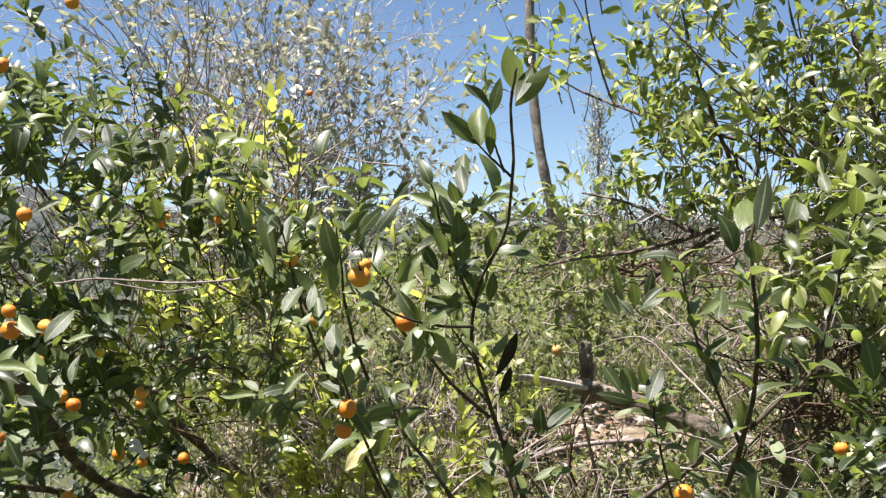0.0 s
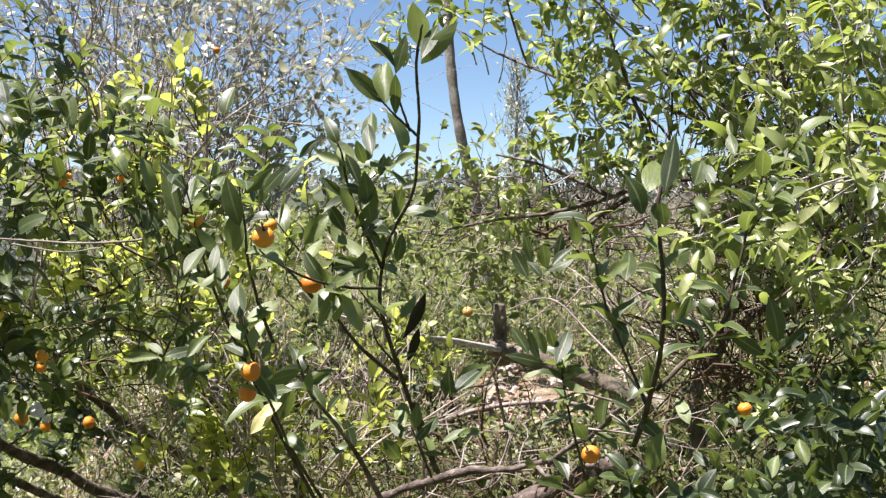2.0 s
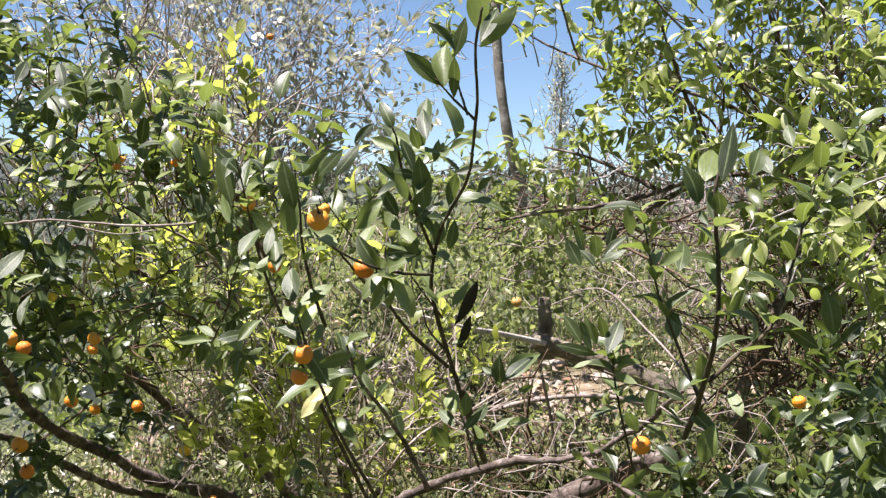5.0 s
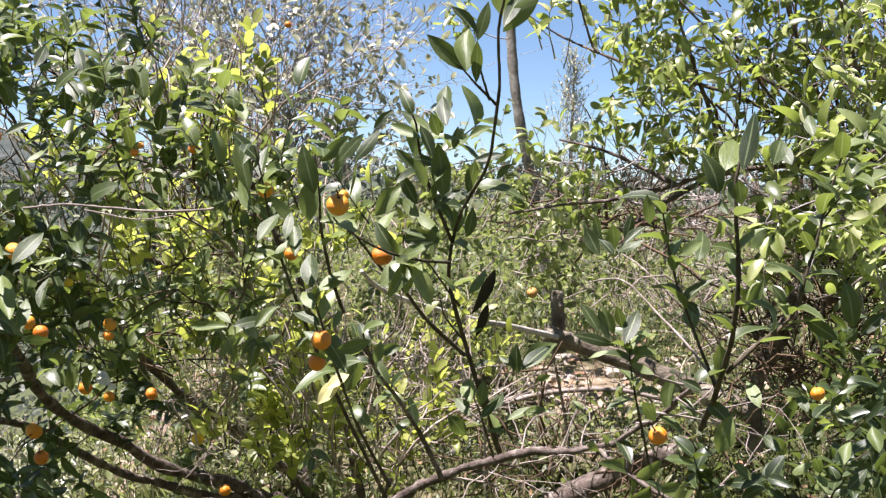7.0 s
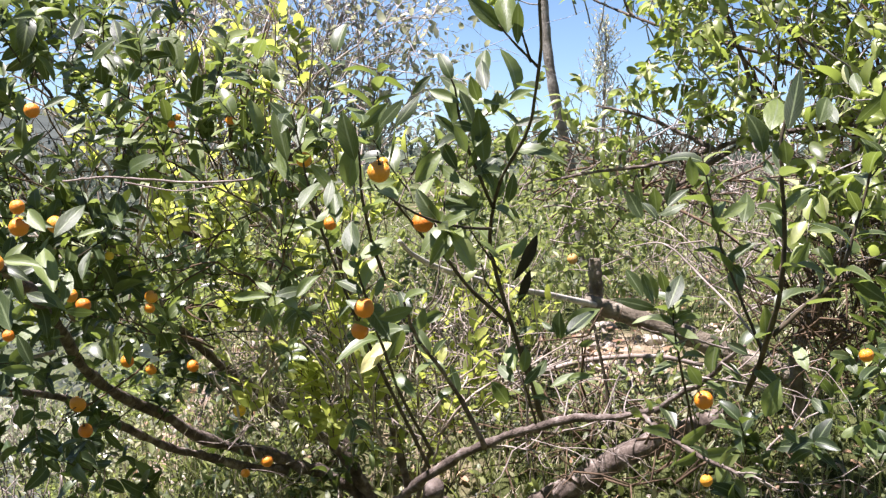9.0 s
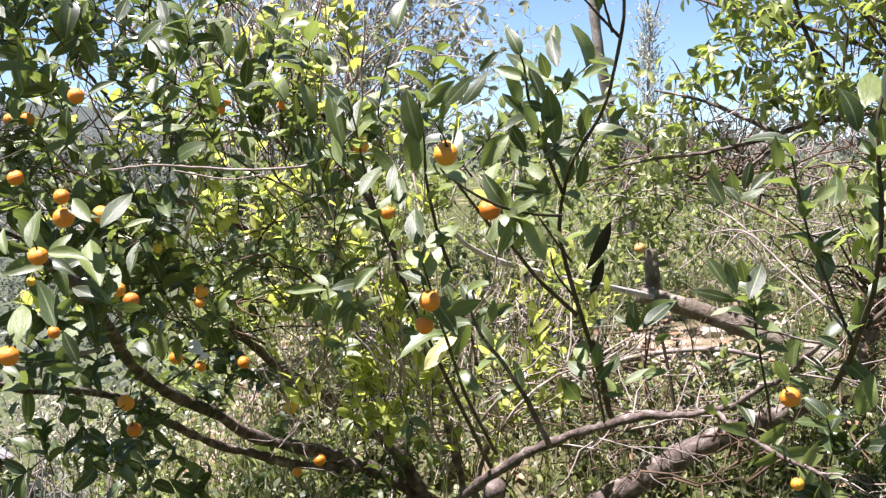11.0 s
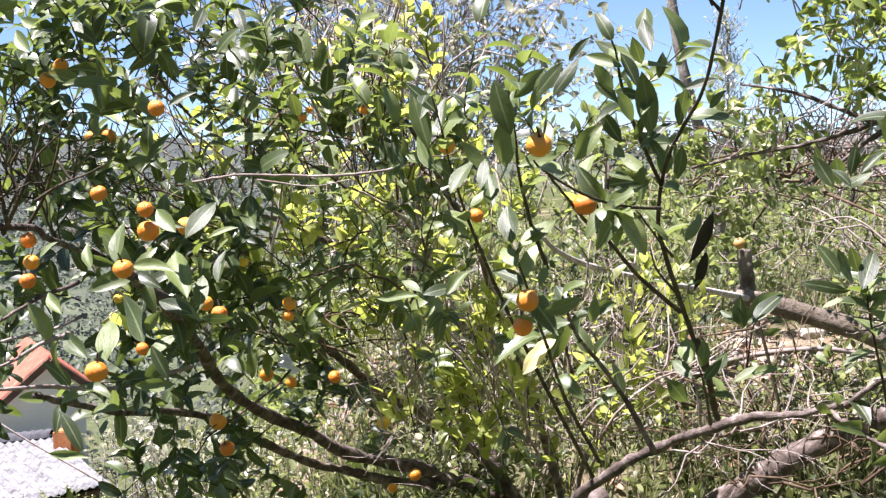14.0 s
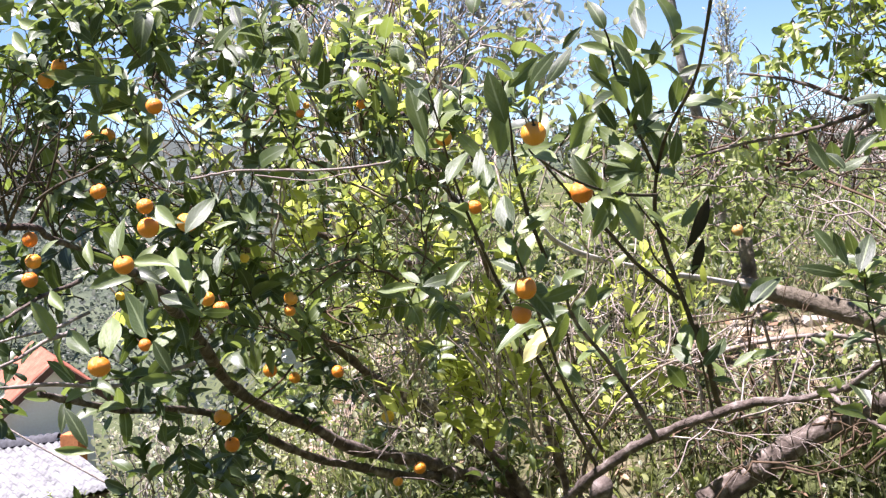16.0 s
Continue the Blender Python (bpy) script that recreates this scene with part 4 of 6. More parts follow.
leaf((-0.788, 2.675, 1.814), (-0.775, 2.717, 1.872), SOFT, 0.35)
leaf((-0.747, 2.672, 1.769), (-0.704, 2.645, 1.816), SHADE, 0.40)
leaf((-0.700, 2.712, 1.813), (-0.727, 2.747, 1.873), SOFT, 0.35)
leaf((-1.117, 2.694, 1.674), (-1.076, 2.708, 1.706), SOFT, 0.31)
leaf((-1.034, 2.717, 1.693), (-0.985, 2.703, 1.667), SOFT, 0.35)
leaf((-0.816, 2.727, 1.626), (-0.776, 2.751, 1.657), SOFT, 0.35)
leaf((-0.738, 2.726, 1.610), (-0.668, 2.716, 1.617), SOFT, 0.26)
leaf((-0.853, 2.717, 1.529), (-0.825, 2.708, 1.571), SHADE, 0.44)
leaf((-0.957, 2.732, 1.568), (-0.914, 2.744, 1.588), SOFT, 0.35)
leaf((-0.699, 3.307, 1.799), (-0.725, 3.317, 1.914), SHADE, 0.37)
leaf((-0.681, 3.304, 1.784), (-0.652, 3.290, 1.858), SHADE, 0.40)
leaf((-0.714, 3.306, 1.827), (-0.737, 3.291, 1.885), SHADE, 0.40)
leaf((-0.683, 3.303, 1.880), (-0.660, 3.348, 1.951), SOFT, 0.40)
leaf((-0.671, 3.338, 1.735), (-0.631, 3.360, 1.775), SOFT, 0.35)
leaf((-0.628, 3.296, 1.628), (-0.615, 3.333, 1.694), SOFT, 0.35)
leaf((-0.598, 3.286, 1.605), (-0.529, 3.304, 1.638), SOFT, 0.35)
leaf((-0.778, 3.299, 1.645), (-0.797, 3.340, 1.709), SOFT, 0.40)
leaf((-0.836, 3.310, 1.635), (-0.767, 3.313, 1.648), SOFT, 0.32)
leaf((-0.472, 3.304, 1.779), (-0.482, 3.299, 1.840), SHADE, 0.66)
leaf((-0.442, 3.281, 1.754), (-0.467, 3.319, 1.810), SOFT, 0.44)
leaf((-0.671, 3.306, 1.639), (-0.636, 3.239, 1.556), SOFT, 0.35)
leaf((-0.361, 2.743, 1.576), (-0.390, 2.753, 1.691), SHADE, 0.32)
leaf((-0.334, 2.715, 1.606), (-0.329, 2.766, 1.678), SOFT, 0.35)
leaf((-0.347, 2.736, 1.532), (-0.394, 2.805, 1.618), SOFT, 0.32)
leaf((-0.297, 2.711, 1.606), (-0.265, 2.749, 1.665), SOFT, 0.32)
leaf((-0.371, 2.712, 1.632), (-0.357, 2.761, 1.699), SOFT, 0.35)
leaf((-0.140, 2.450, 1.229), (-0.186, 2.430, 1.183), GLINT, 0.45, M_PALE)
leaf((-0.128, 2.452, 1.236), (-0.168, 2.425, 1.215), GLINT, 0.50, M_PALE)
leaf((-0.768, 3.150, 1.124), (-0.730, 3.120, 1.108), GLINT, 0.60, M_WHITE)
leaf((-0.762, 3.140, 1.134), (-0.734, 3.120, 1.124), GLINT, 0.55, M_WHITE)
leaf((-0.742, 3.150, 1.096), (-0.716, 3.130, 1.100), GLINT, 0.55, M_WHITE)

# the rest of the crown
crown_leaves, crown_twigs = Leaves(0.42, 0.45), Tubes()


def crown(centre, radii, shoots):
    lobe(crown_leaves, crown_twigs, centre, radii, int(shoots * 1.15), 11, 0.066, 0.030, (-0.3, 4.6, 0.9), 0.18, lift=0.5, stray=0.5, spread=1.1, start=0.2)


def dress(points, start, end, count):
    """Leaves along a stretch of a shoot."""
    line = smooth_line(points, 7)
    n = len(line) - 1
    turn = rng.random() * 6.28
    for k in range(count):
        i = (start + (end - start) * (k + rng.random()) / count) * n
        j = min(int(i), n - 1)
        axis = unit(line[j + 1] - line[j])
        p = line[j] + (line[j + 1] - line[j]) * (i - j)
        a = unit(np.cross(axis, [0.2, 0.9, 0.33]))
        turn += 2.4 + rng.normal(0, 0.3)
        out = a * math.cos(turn) + np.cross(axis, a) * math.sin(turn)
        f = rng.uniform(0.75, 1.15)
        crown_leaves.add(p, unit(axis * 0.6 + out * 0.9 + np.array([0, 0, 0.25]) + rng.normal(0, 0.15, 3)), unit(axis * 0.6 + np.array([0, -0.1, 0.6]) - out * 0.3 + rng.normal(0, 0.3, 3)),
                         0.070 * f, 0.030 * f)


def shaded_crown(centre, radii, shoots):
    lobe(shaded_leaves, crown_twigs, centre, radii, int(shoots * 0.9), 11, 0.064, 0.031, (-0.3, 4.6, 0.9), 0.18, lift=0.4, stray=0.6, spread=1.1, start=0.2)


dress([(0.143, 2.700, 1.139), (0.124, 2.680, 1.201), (0.075, 2.600, 1.350), (0.057, 2.550, 1.433), (0.071, 2.450, 1.537), (0.110, 2.250, 1.631), (0.106, 1.950, 1.721), (0.100, 1.880, 1.811), (0.106, 1.850, 1.861)], 0.2, 0.62, 7)
dress([(0.057, 2.500, 1.449), (-0.010, 2.400, 1.457), (-0.074, 2.270, 1.481), (-0.127, 2.180, 1.516), (-0.145, 2.140, 1.534)], 0.1, 0.9, 3)
dress([(0.059, 2.500, 1.491), (0.017, 2.420, 1.585), (-0.004, 2.380, 1.643), (-0.014, 2.340, 1.694), (-0.022, 2.300, 1.717)], 0.1, 1, 4)
dress([(-0.134, 2.300, 1.366), (-0.157, 2.240, 1.449), (-0.169, 2.200, 1.518), (-0.172, 2.170, 1.580), (-0.177, 2.140, 1.636)], 0.15, 1, 3)
dress([(-0.063, 3.300, 0.801), (-0.154, 3.100, 1.030), (-0.223, 2.950, 1.215), (-0.274, 2.820, 1.370), (-0.307, 2.750, 1.486), (-0.328, 2.700, 1.597), (-0.342, 2.660, 1.671)], 0.45, 1, 9)
dress([(-0.053, 3.000, 0.905), (-0.112, 2.750, 1.068), (-0.141, 2.450, 1.218), (-0.161, 2.280, 1.321), (-0.183, 2.250, 1.401)], 0.35, 1, 9)
dress([(0.596, 2.700, 1.105), (0.578, 2.500, 1.217), (0.569, 2.350, 1.342), (0.560, 2.300, 1.467), (0.550, 2.280, 1.547), (0.542, 2.270, 1.605), (0.557, 2.270, 1.675)], 0.1, 0.75, 12)
dress([(0.583, 2.450, 1.257), (0.640, 2.450, 1.312), (0.703, 2.450, 1.367), (0.739, 2.450, 1.485), (0.767, 2.450, 1.603), (0.797, 2.450, 1.694)], 0.2, 1, 20)
dress([(0.578, 2.500, 1.217), (0.527, 2.500, 1.336), (0.491, 2.500, 1.433), (0.469, 2.500, 1.530), (0.453, 2.500, 1.595)], 0.2, 1, 12)
dress([(0.559, 3.050, 0.948), (0.486, 2.800, 1.109), (0.451, 2.720, 1.229), (0.438, 2.700, 1.302)], 0.4, 1, 12)
dress([(-0.180, 3.500, 0.648), (-0.091, 3.300, 0.766), (0.010, 3.200, 0.859), (0.119, 3.150, 0.918), (0.220, 3.120, 0.953), (0.332, 3.100, 0.979), (0.443, 3.080, 0.993), (0.502, 3.000, 1.039), (0.562, 2.900, 1.111), (0.603, 2.750, 1.197)], 0.6, 1, 10)
dress([(0.440, 3.070, 0.985), (0.493, 3.000, 0.950), (0.558, 2.900, 0.921), (0.616, 2.800, 0.907)], 0.3, 1, 10)
dress([(0.070, 3.150, 0.892), (0.022, 3.100, 0.998), (-0.037, 3.000, 1.102), (-0.093, 2.900, 1.194), (-0.117, 2.800, 1.279)], 0.3, 1, 14)
dress([(-0.292, 5.000, 0.223), (-0.417, 4.950, 0.364), (-0.540, 4.900, 0.429), (-0.694, 4.800, 0.503), (-0.884, 4.600, 0.602), (-1.012, 4.300, 0.770), (-1.086, 3.900, 0.927), (-1.000, 3.200, 1.183), (-0.878, 2.600, 1.339), (-0.810, 2.300, 1.383)], 0.75, 1, 16)
dress([(-0.618, 4.850, 0.429), (-0.802, 4.700, 0.494), (-0.963, 4.500, 0.587), (-1.080, 4.200, 0.733), (-1.170, 3.900, 0.868), (-1.216, 3.500, 0.954), (-1.221, 3.200, 1.006), (-1.197, 2.800, 1.111)], 0.6, 1, 14)
dress([(-0.989, 2.500, 1.270), (-1.032, 2.450, 1.253), (-1.073, 2.400, 1.227), (-1.107, 2.300, 1.210)], 0.1, 0.4, 3)
dress([(-0.990, 3.200, 1.106), (-1.011, 2.800, 1.124), (-1.028, 2.500, 1.171), (-1.077, 2.400, 1.184), (-1.118, 2.300, 1.194)], 0.1, 0.5, 5)
crown((-0.833, 2.950, 1.765), (0.24, 0.30, 0.15), 12)
crown((-0.657, 3.200, 1.776), (0.14, 0.25, 0.14), 6)
crown((-1.179, 2.850, 1.687), (0.23, 0.30, 0.41), 24)
crown((-0.535, 3.150, 1.600), (0.15, 0.25, 0.11), 7)
crown((-0.147, 2.700, 1.603), (0.13, 0.20, 0.07), 3)
crown((-0.051, 2.600, 1.559), (0.10, 0.20, 0.07), 3)
crown((0.80, 2.60, 1.58), (0.09, 0.25, 0.10), 3)
crown((-0.895, 3.100, 2.210), (0.34, 0.30, 0.15), 6)
crown((-1.245, 3.500, 1.438), (0.17, 0.30, 0.13), 5)
crown((-1.100, 3.800, 1.278), (0.17, 0.30, 0.12), 5)
crown((-1.02, 2.950, 1.42), (0.13, 0.20, 0.12), 6)
crown((-0.80, 3.050, 1.36), (0.14, 0.20, 0.12), 6)
crown((-0.98, 3.050, 1.20), (0.14, 0.20, 0.10), 6)
crown((-0.66, 3.150, 1.52), (0.12, 0.20, 0.10), 4)
crown((-0.47, 3.500, 1.52), (0.16, 0.25, 0.16), 7)
crown((-0.45, 3.600, 1.22), (0.18, 0.25, 0.14), 6)
crown((-0.32, 3.700, 1.00), (0.15, 0.25, 0.12), 4)
crown((-0.72, 3.400, 1.56), (0.13, 0.20, 0.12), 3)
crown((-0.84, 3.400, 1.33), (0.13, 0.20, 0.12), 4)
crown((-0.62, 3.400, 1.38), (0.12, 0.20, 0.12), 4)
crown((-0.58, 3.600, 1.18), (0.12, 0.20, 0.10), 4)
crown((-0.74, 3.450, 1.10), (0.15, 0.20, 0.09), 3)
crown((-1.30, 3.600, 1.82), (0.16, 0.20, 0.16), 10)
crown((-0.98, 3.600, 1.93), (0.22, 0.25, 0.13), 4)
crown((-1.10, 3.700, 1.60), (0.16, 0.25, 0.14), 6)
shaded_leaves = Leaves(0.42, 0.45)
shaded_crown((-1.09, 3.30, 0.83), (0.08, 0.20, 0.06), 3)
shaded_crown((-1.01, 3.60, 0.73), (0.10, 0.20, 0.07), 4)
shaded_crown((-0.93, 3.90, 0.62), (0.10, 0.20, 0.06), 4)
shaded_crown((-0.96, 3.80, 0.82), (0.10, 0.20, 0.06), 3)
shaded_crown((-1.40, 3.20, 1.17), (0.10, 0.20, 0.08), 5)
shaded_crown((-0.828, 2.950, 1.500), (0.26, 0.30, 0.17), 7)
shaded_crown((-0.840, 3.100, 1.257), (0.26, 0.30, 0.13), 6)
shaded_crown((-1.049, 3.500, 0.986), (0.23, 0.35, 0.12), 5)
shaded_crown((-1.120, 2.900, 1.231), (0.21, 0.30, 0.14), 11)
shaded_crown((1.00, 2.900, 1.13), (0.09, 0.20, 0.07), 3)
shaded_crown((1.06, 3.000, 1.00), (0.14, 0.22, 0.07), 14)
shaded_crown((0.80, 2.750, 0.97), (0.10, 0.20, 0.05), 5)
shaded_crown((1.125, 2.850, 1.06), (0.09, 0.25, 0.08), 6)
shaded_crown((1.24, 3.500, 1.08), (0.17, 0.20, 0.10), 20)
shaded_crown((1.20, 3.400, 0.90), (0.20, 0.20, 0.10), 26)
shaded_crown((-1.42, 4.150, 1.95), (0.30, 0.20, 0.18), 17)
shaded_crown((-1.15, 4.200, 2.05), (0.20, 0.20, 0.12), 7)
# dark leaves added behind the limbs to stand for deep shade in the gaps
shaded_crown((-1.35, 4.900, 1.15), (0.25, 0.25, 0.25), 26)
shaded_crown((-0.92, 4.900, 1.25), (0.25, 0.25, 0.25), 26)
shaded_crown((-1.05, 4.900, 0.80), (0.28, 0.25, 0.14), 14)
shaded_crown((-0.55, 5.000, 0.95), (0.22, 0.25, 0.25), 8)
shaded_crown((-0.50, 5.000, 0.50), (0.30, 0.25, 0.14), 5)
shaded_crown((-0.899, 3.900, 0.840), (0.20, 0.30, 0.10), 2)
shaded_crown((-1.104, 3.800, 0.771), (0.18, 0.30, 0.10), 6)
shaded_crown((-0.798, 3.800, 1.077), (0.21, 0.40, 0.12), 3)
shaded_crown((-0.644, 4.800, 0.556), (0.25, 0.30, 0.10), 2)
shaded_crown((-0.751, 4.300, 0.903), (0.17, 0.30, 0.13), 2)
shaded_crown((-1.355, 3.200, 1.767), (0.13, 0.30, 0.09), 7)
shaded_crown((-1.090, 3.200, 1.826), (0.14, 0.30, 0.10), 4)
shaded_crown((-1.012, 3.300, 1.667), (0.12, 0.30, 0.09), 3)
shaded_crown((-0.924, 3.600, 1.063), (0.17, 0.30, 0.11), 4)
shaded_crown((-0.856, 4.200, 0.837), (0.22, 0.30, 0.13), 2)
shaded_crown((-0.688, 4.700, 0.589), (0.25, 0.30, 0.10), 3)
shaded_crown((-1.013, 4.100, 0.706), (0.20, 0.30, 0.11), 4)
shaded_crown((-1.205, 3.300, 1.754), (0.16, 0.30, 0.11), 5)
shaded_crown((-1.367, 3.300, 1.639), (0.12, 0.30, 0.07), 6)
shaded_crown((0.64, 2.750, 0.93), (0.08, 0.20, 0.05), 4)
under(shaded_leaves.link("shaded_foliage", M_SHADED, label="glossy leaves in a darker tone that stands for the crown's shade"), citrus)
under(crown_leaves.link("foliage", M_LEAVES), citrus)
tagged(under(crown_twigs.link("twig_mass", M_TWIG), citrus), kind="stuff")
crown_sticks = Tubes()
for q in ball(44):
    p = np.array([-0.80, 3.6, 1.45]) + q * np.array([0.50, 0.40, 0.42])
    wander(crown_sticks, p, unit(unit(p - np.array([-0.3, 4.8, 0.7])) + rng.normal(0, 0.4, 3)), rng.uniform(0.22, 0.50), rng.choice([0.0020, 0.0028, 0.0040]), 0.35, 2, 1, 0.06)
tagged(under(crown_sticks.link("branchlet_mass", M_BROWNTWIG, label="thin brown branchlets inside the crown"), citrus), kind="stuff")
inner_leaves, inner_twigs, bare_twigs = Leaves(0.3, 0.2), Tubes(), Tubes()


def inner(centre, radii, shoots):
    lobe(inner_leaves, inner_twigs, centre, radii, shoots, 9, 0.062, 0.029, (-0.3, 5.0, 0.3), 0.2, spread=1.0, tumble=0.6)
    c, r = np.array(centre), np.array(radii)
    for q in ball(int(shoots * 1.3)):
        b = c + q * r
        way = unit(unit(b - np.array((-0.3, 5.0, 0.0))) + np.array([0, 0, 0.5]) + rng.normal(0, 0.35, 3))
        wander(bare_twigs, b, way, rng.uniform(0.20, 0.50), rng.choice([0.0018, 0.0022, 0.0032, 0.0050]), 0.32, 1, 1, 0.03)


inner((-0.740, 4.300, 1.315), (0.30, 0.50, 0.21), 14)
inner((-0.456, 4.300, 0.998), (0.33, 0.50, 0.25), 28)
inner((-0.349, 4.400, 1.432), (0.25, 0.40, 0.18), 12)
inner((-0.182, 4.400, 0.691), (0.35, 0.40, 0.18), 18)
inner((-0.880, 4.600, 1.754), (0.32, 0.50, 0.22), 20)
inner((-0.587, 4.200, 1.743), (0.20, 0.40, 0.16), 9)
inner((-0.979, 4.200, 1.424), (0.29, 0.40, 0.22), 10)
inner((0.059, 4.600, 0.877), (0.24, 0.50, 0.24), 21)
inner((-1.02, 3.900, 1.50), (0.30, 0.35, 0.20), 9)
inner((-0.80, 3.900, 1.18), (0.30, 0.35, 0.20), 12)
inner((-0.40, 3.950, 0.82), (0.20, 0.20, 0.17), 10)
inner((-0.10, 4.000, 0.80), (0.18, 0.20, 0.14), 7)
inner((-1.25, 4.100, 1.18), (0.22, 0.35, 0.22), 20)
inner((-0.55, 3.900, 1.45), (0.20, 0.30, 0.20), 14)
inner((-0.50, 4.200, 0.80), (0.30, 0.35, 0.16), 14)
under(inner_leaves.link("inner_foliage", M_INNER, label="small yellow-green leaves inside the crown"), citrus)
tagged(under(inner_twigs.link("inner_twig_mass", M_TWIG), citrus), kind="stuff")
tagged(under(bare_twigs.link("dead_twig_mass", M_STRAW, label="pale leafless twigs"), citrus), kind="stuff")


# ---- fruit ----
def fruit_mesh(material):
    bm = bmesh.new()
    bmesh.ops.create_uvsphere(bm, u_segments=20, v_segments=14, radius=0.5)
    for vert in bm.verts:
        c = vert.co
        r = math.hypot(c.x, c.y)
        if c.z > 0:
            c.z -= 0.10 * math.exp(-(r / 0.12) ** 2)
        c.z *= 0.95
        k = 1 + 0.015 * math.sin(3 * math.atan2(c.y, c.x)) + 0.012 * math.sin(7 * c.z)
        c.x, c.y = c.x * k, c.y * k
    me = bpy.data.meshes.new("fruit")
    bm.to_mesh(me)
    bm.free()
    me.materials.append(material)
    me.polygons.foreach_set("use_smooth", np.ones(len(me.polygons), bool))
    return me


def calyx_mesh():
    bm = bmesh.new()
    tip = bm.verts.new((0, 0, 0.44))
    ring = [bm.verts.new((math.cos(a) * r, math.sin(a) * r, 0.405 + (0.02 if r < 0.1 else 0))) for a, r in
            [(math.pi * k / 5, 0.13 if k % 2 == 0 else 0.075) for k in range(10)]]
    for k in range(10):
        bm.faces.new((tip, ring[k], ring[(k + 1) % 10]))
    return bm


_bm = calyx_mesh()
CALYX = bpy.data.meshes.new("calyx")
_bm.to_mesh(CALYX)
_bm.free()
CALYX.materials.append(M_TWIG)
_tb = Tubes()
_tb.add(smooth_line([(0, 0, 0.41), (0.05, 0.04, 0.62), (0.12, 0.1, 0.9)], 4), 0.045, 0.04, 6)
STALK = bpy.data.meshes.new("stalk")
STALK.from_pydata(_tb.v, [], _tb.f)
STALK.materials.append(M_TWIG)
FRUIT_MESHES = {m.name: fruit_mesh(m) for m in (M_FRUIT, M_RIPENING, M_DRYFRUIT)}
FRUIT_LABELS = {M_FRUIT.name: "small ripe orange citrus fruit hanging from a leafy twig", M_RIPENING.name: "small yellow half-ripe citrus fruit hanging from a twig",
                M_DRYFRUIT.name: "shrivelled brown citrus fruit still on a bare twig"}


def fruit(at, size, material):
    ob = new("citrus_fruit", FRUIT_MESHES[material.name])
    tilt = Euler((leaf_rng.gauss(0, 0.35), leaf_rng.gauss(0, 0.35), leaf_rng.uniform(0, 6.28)))
    ob.matrix_basis = Matrix.LocRotScale(Vector(at), tilt, (size, size, size * leaf_rng.uniform(0.94, 1.06)))
    for name, me in (("calyx", CALYX), ("stalk", STALK)):
        c = new(name, me)
        c.parent = ob
    return tagged(ob, FRUIT_LABELS[material.name], "fruit", "fruit on the citrus tree")


fruit((-0.136, 2.100, 1.555), 0.0365, M_FRUIT)
fruit((-0.149, 2.450, 1.570), 0.0269, M_FRUIT)
fruit((-0.071, 2.420, 1.463), 0.0397, M_FRUIT)
fruit((-0.164, 2.200, 1.327), 0.0341, M_FRUIT)
fruit((-0.175, 2.260, 1.282), 0.0312, M_FRUIT)
fruit((-0.289, 2.950, 1.438), 0.0307, M_FRUIT)
fruit((-0.325, 2.740, 1.579), 0.0332, M_FRUIT)
fruit((-0.512, 2.944, 1.668), 0.0229, M_FRUIT)
fruit((-0.739, 2.400, 1.453), 0.0352, M_FRUIT)
fruit((-0.757, 2.550, 1.309), 0.0275, M_FRUIT)
fruit((-0.747, 2.600, 1.285), 0.0303, M_FRUIT)
fruit((-0.708, 3.018, 1.262), 0.0314, M_FRUIT)
fruit((-0.720, 3.054, 1.232), 0.0265, M_FRUIT)
fruit((-0.928, 3.680, 1.013), 0.0383, M_FRUIT)
fruit((-0.822, 3.634, 1.071), 0.0316, M_FRUIT)
fruit((-0.861, 3.680, 0.990), 0.0320, M_FRUIT)
fruit((-0.742, 3.680, 1.001), 0.0352, M_FRUIT)
fruit((-0.684, 4.140, 0.789), 0.0414, M_RIPENING)
fruit((-0.595, 4.140, 0.626), 0.0396, M_FRUIT)
fruit((-0.990, 3.404, 0.939), 0.0443, M_FRUIT)
fruit((-0.983, 3.450, 0.860), 0.0389, M_FRUIT)
fruit((0.468, 2.500, 1.125), 0.0367, M_FRUIT)
fruit((0.293, 3.312, 1.340), 0.0273, M_DRYFRUIT)
fruit((0.730, 2.360, 1.234), 0.0265, M_FRUIT)
fruit((-0.859, 2.640, 1.671), 0.0322, M_FRUIT)
fruit((-0.754, 2.120, 1.401), 0.0308, M_FRUIT)
fruit((-0.746, 1.970, 1.271), 0.0312, M_FRUIT)
fruit((-1.045, 2.450, 1.368), 0.0286, M_FRUIT)
fruit((-1.058, 2.500, 1.398), 0.0293, M_FRUIT)
fruit((-1.070, 2.520, 1.437), 0.0286, M_FRUIT)
fruit((-1.131, 2.800, 1.750), 0.0343, M_FRUIT)
fruit((-1.142, 2.900, 1.787), 0.0323, M_FRUIT)
fruit((-1.083, 2.900, 1.635), 0.0311, M_FRUIT)
fruit((-1.055, 2.920, 1.638), 0.0325, M_FRUIT)
fruit((-0.927, 2.500, 1.516), 0.0303, M_FRUIT)
fruit((-0.803, 2.380, 1.485), 0.0277, M_FRUIT)
fruit((-0.807, 2.400, 1.448), 0.0373, M_FRUIT)
fruit((-0.938, 2.600, 1.319), 0.0184, M_RIPENING)
fruit((-0.845, 2.450, 1.242), 0.0229, M_FRUIT)
fruit((0.435, 2.300, 1.017), 0.0221, M_FRUIT)
fruit((-0.693, 4.324, 0.543), 0.0320, M_FRUIT)
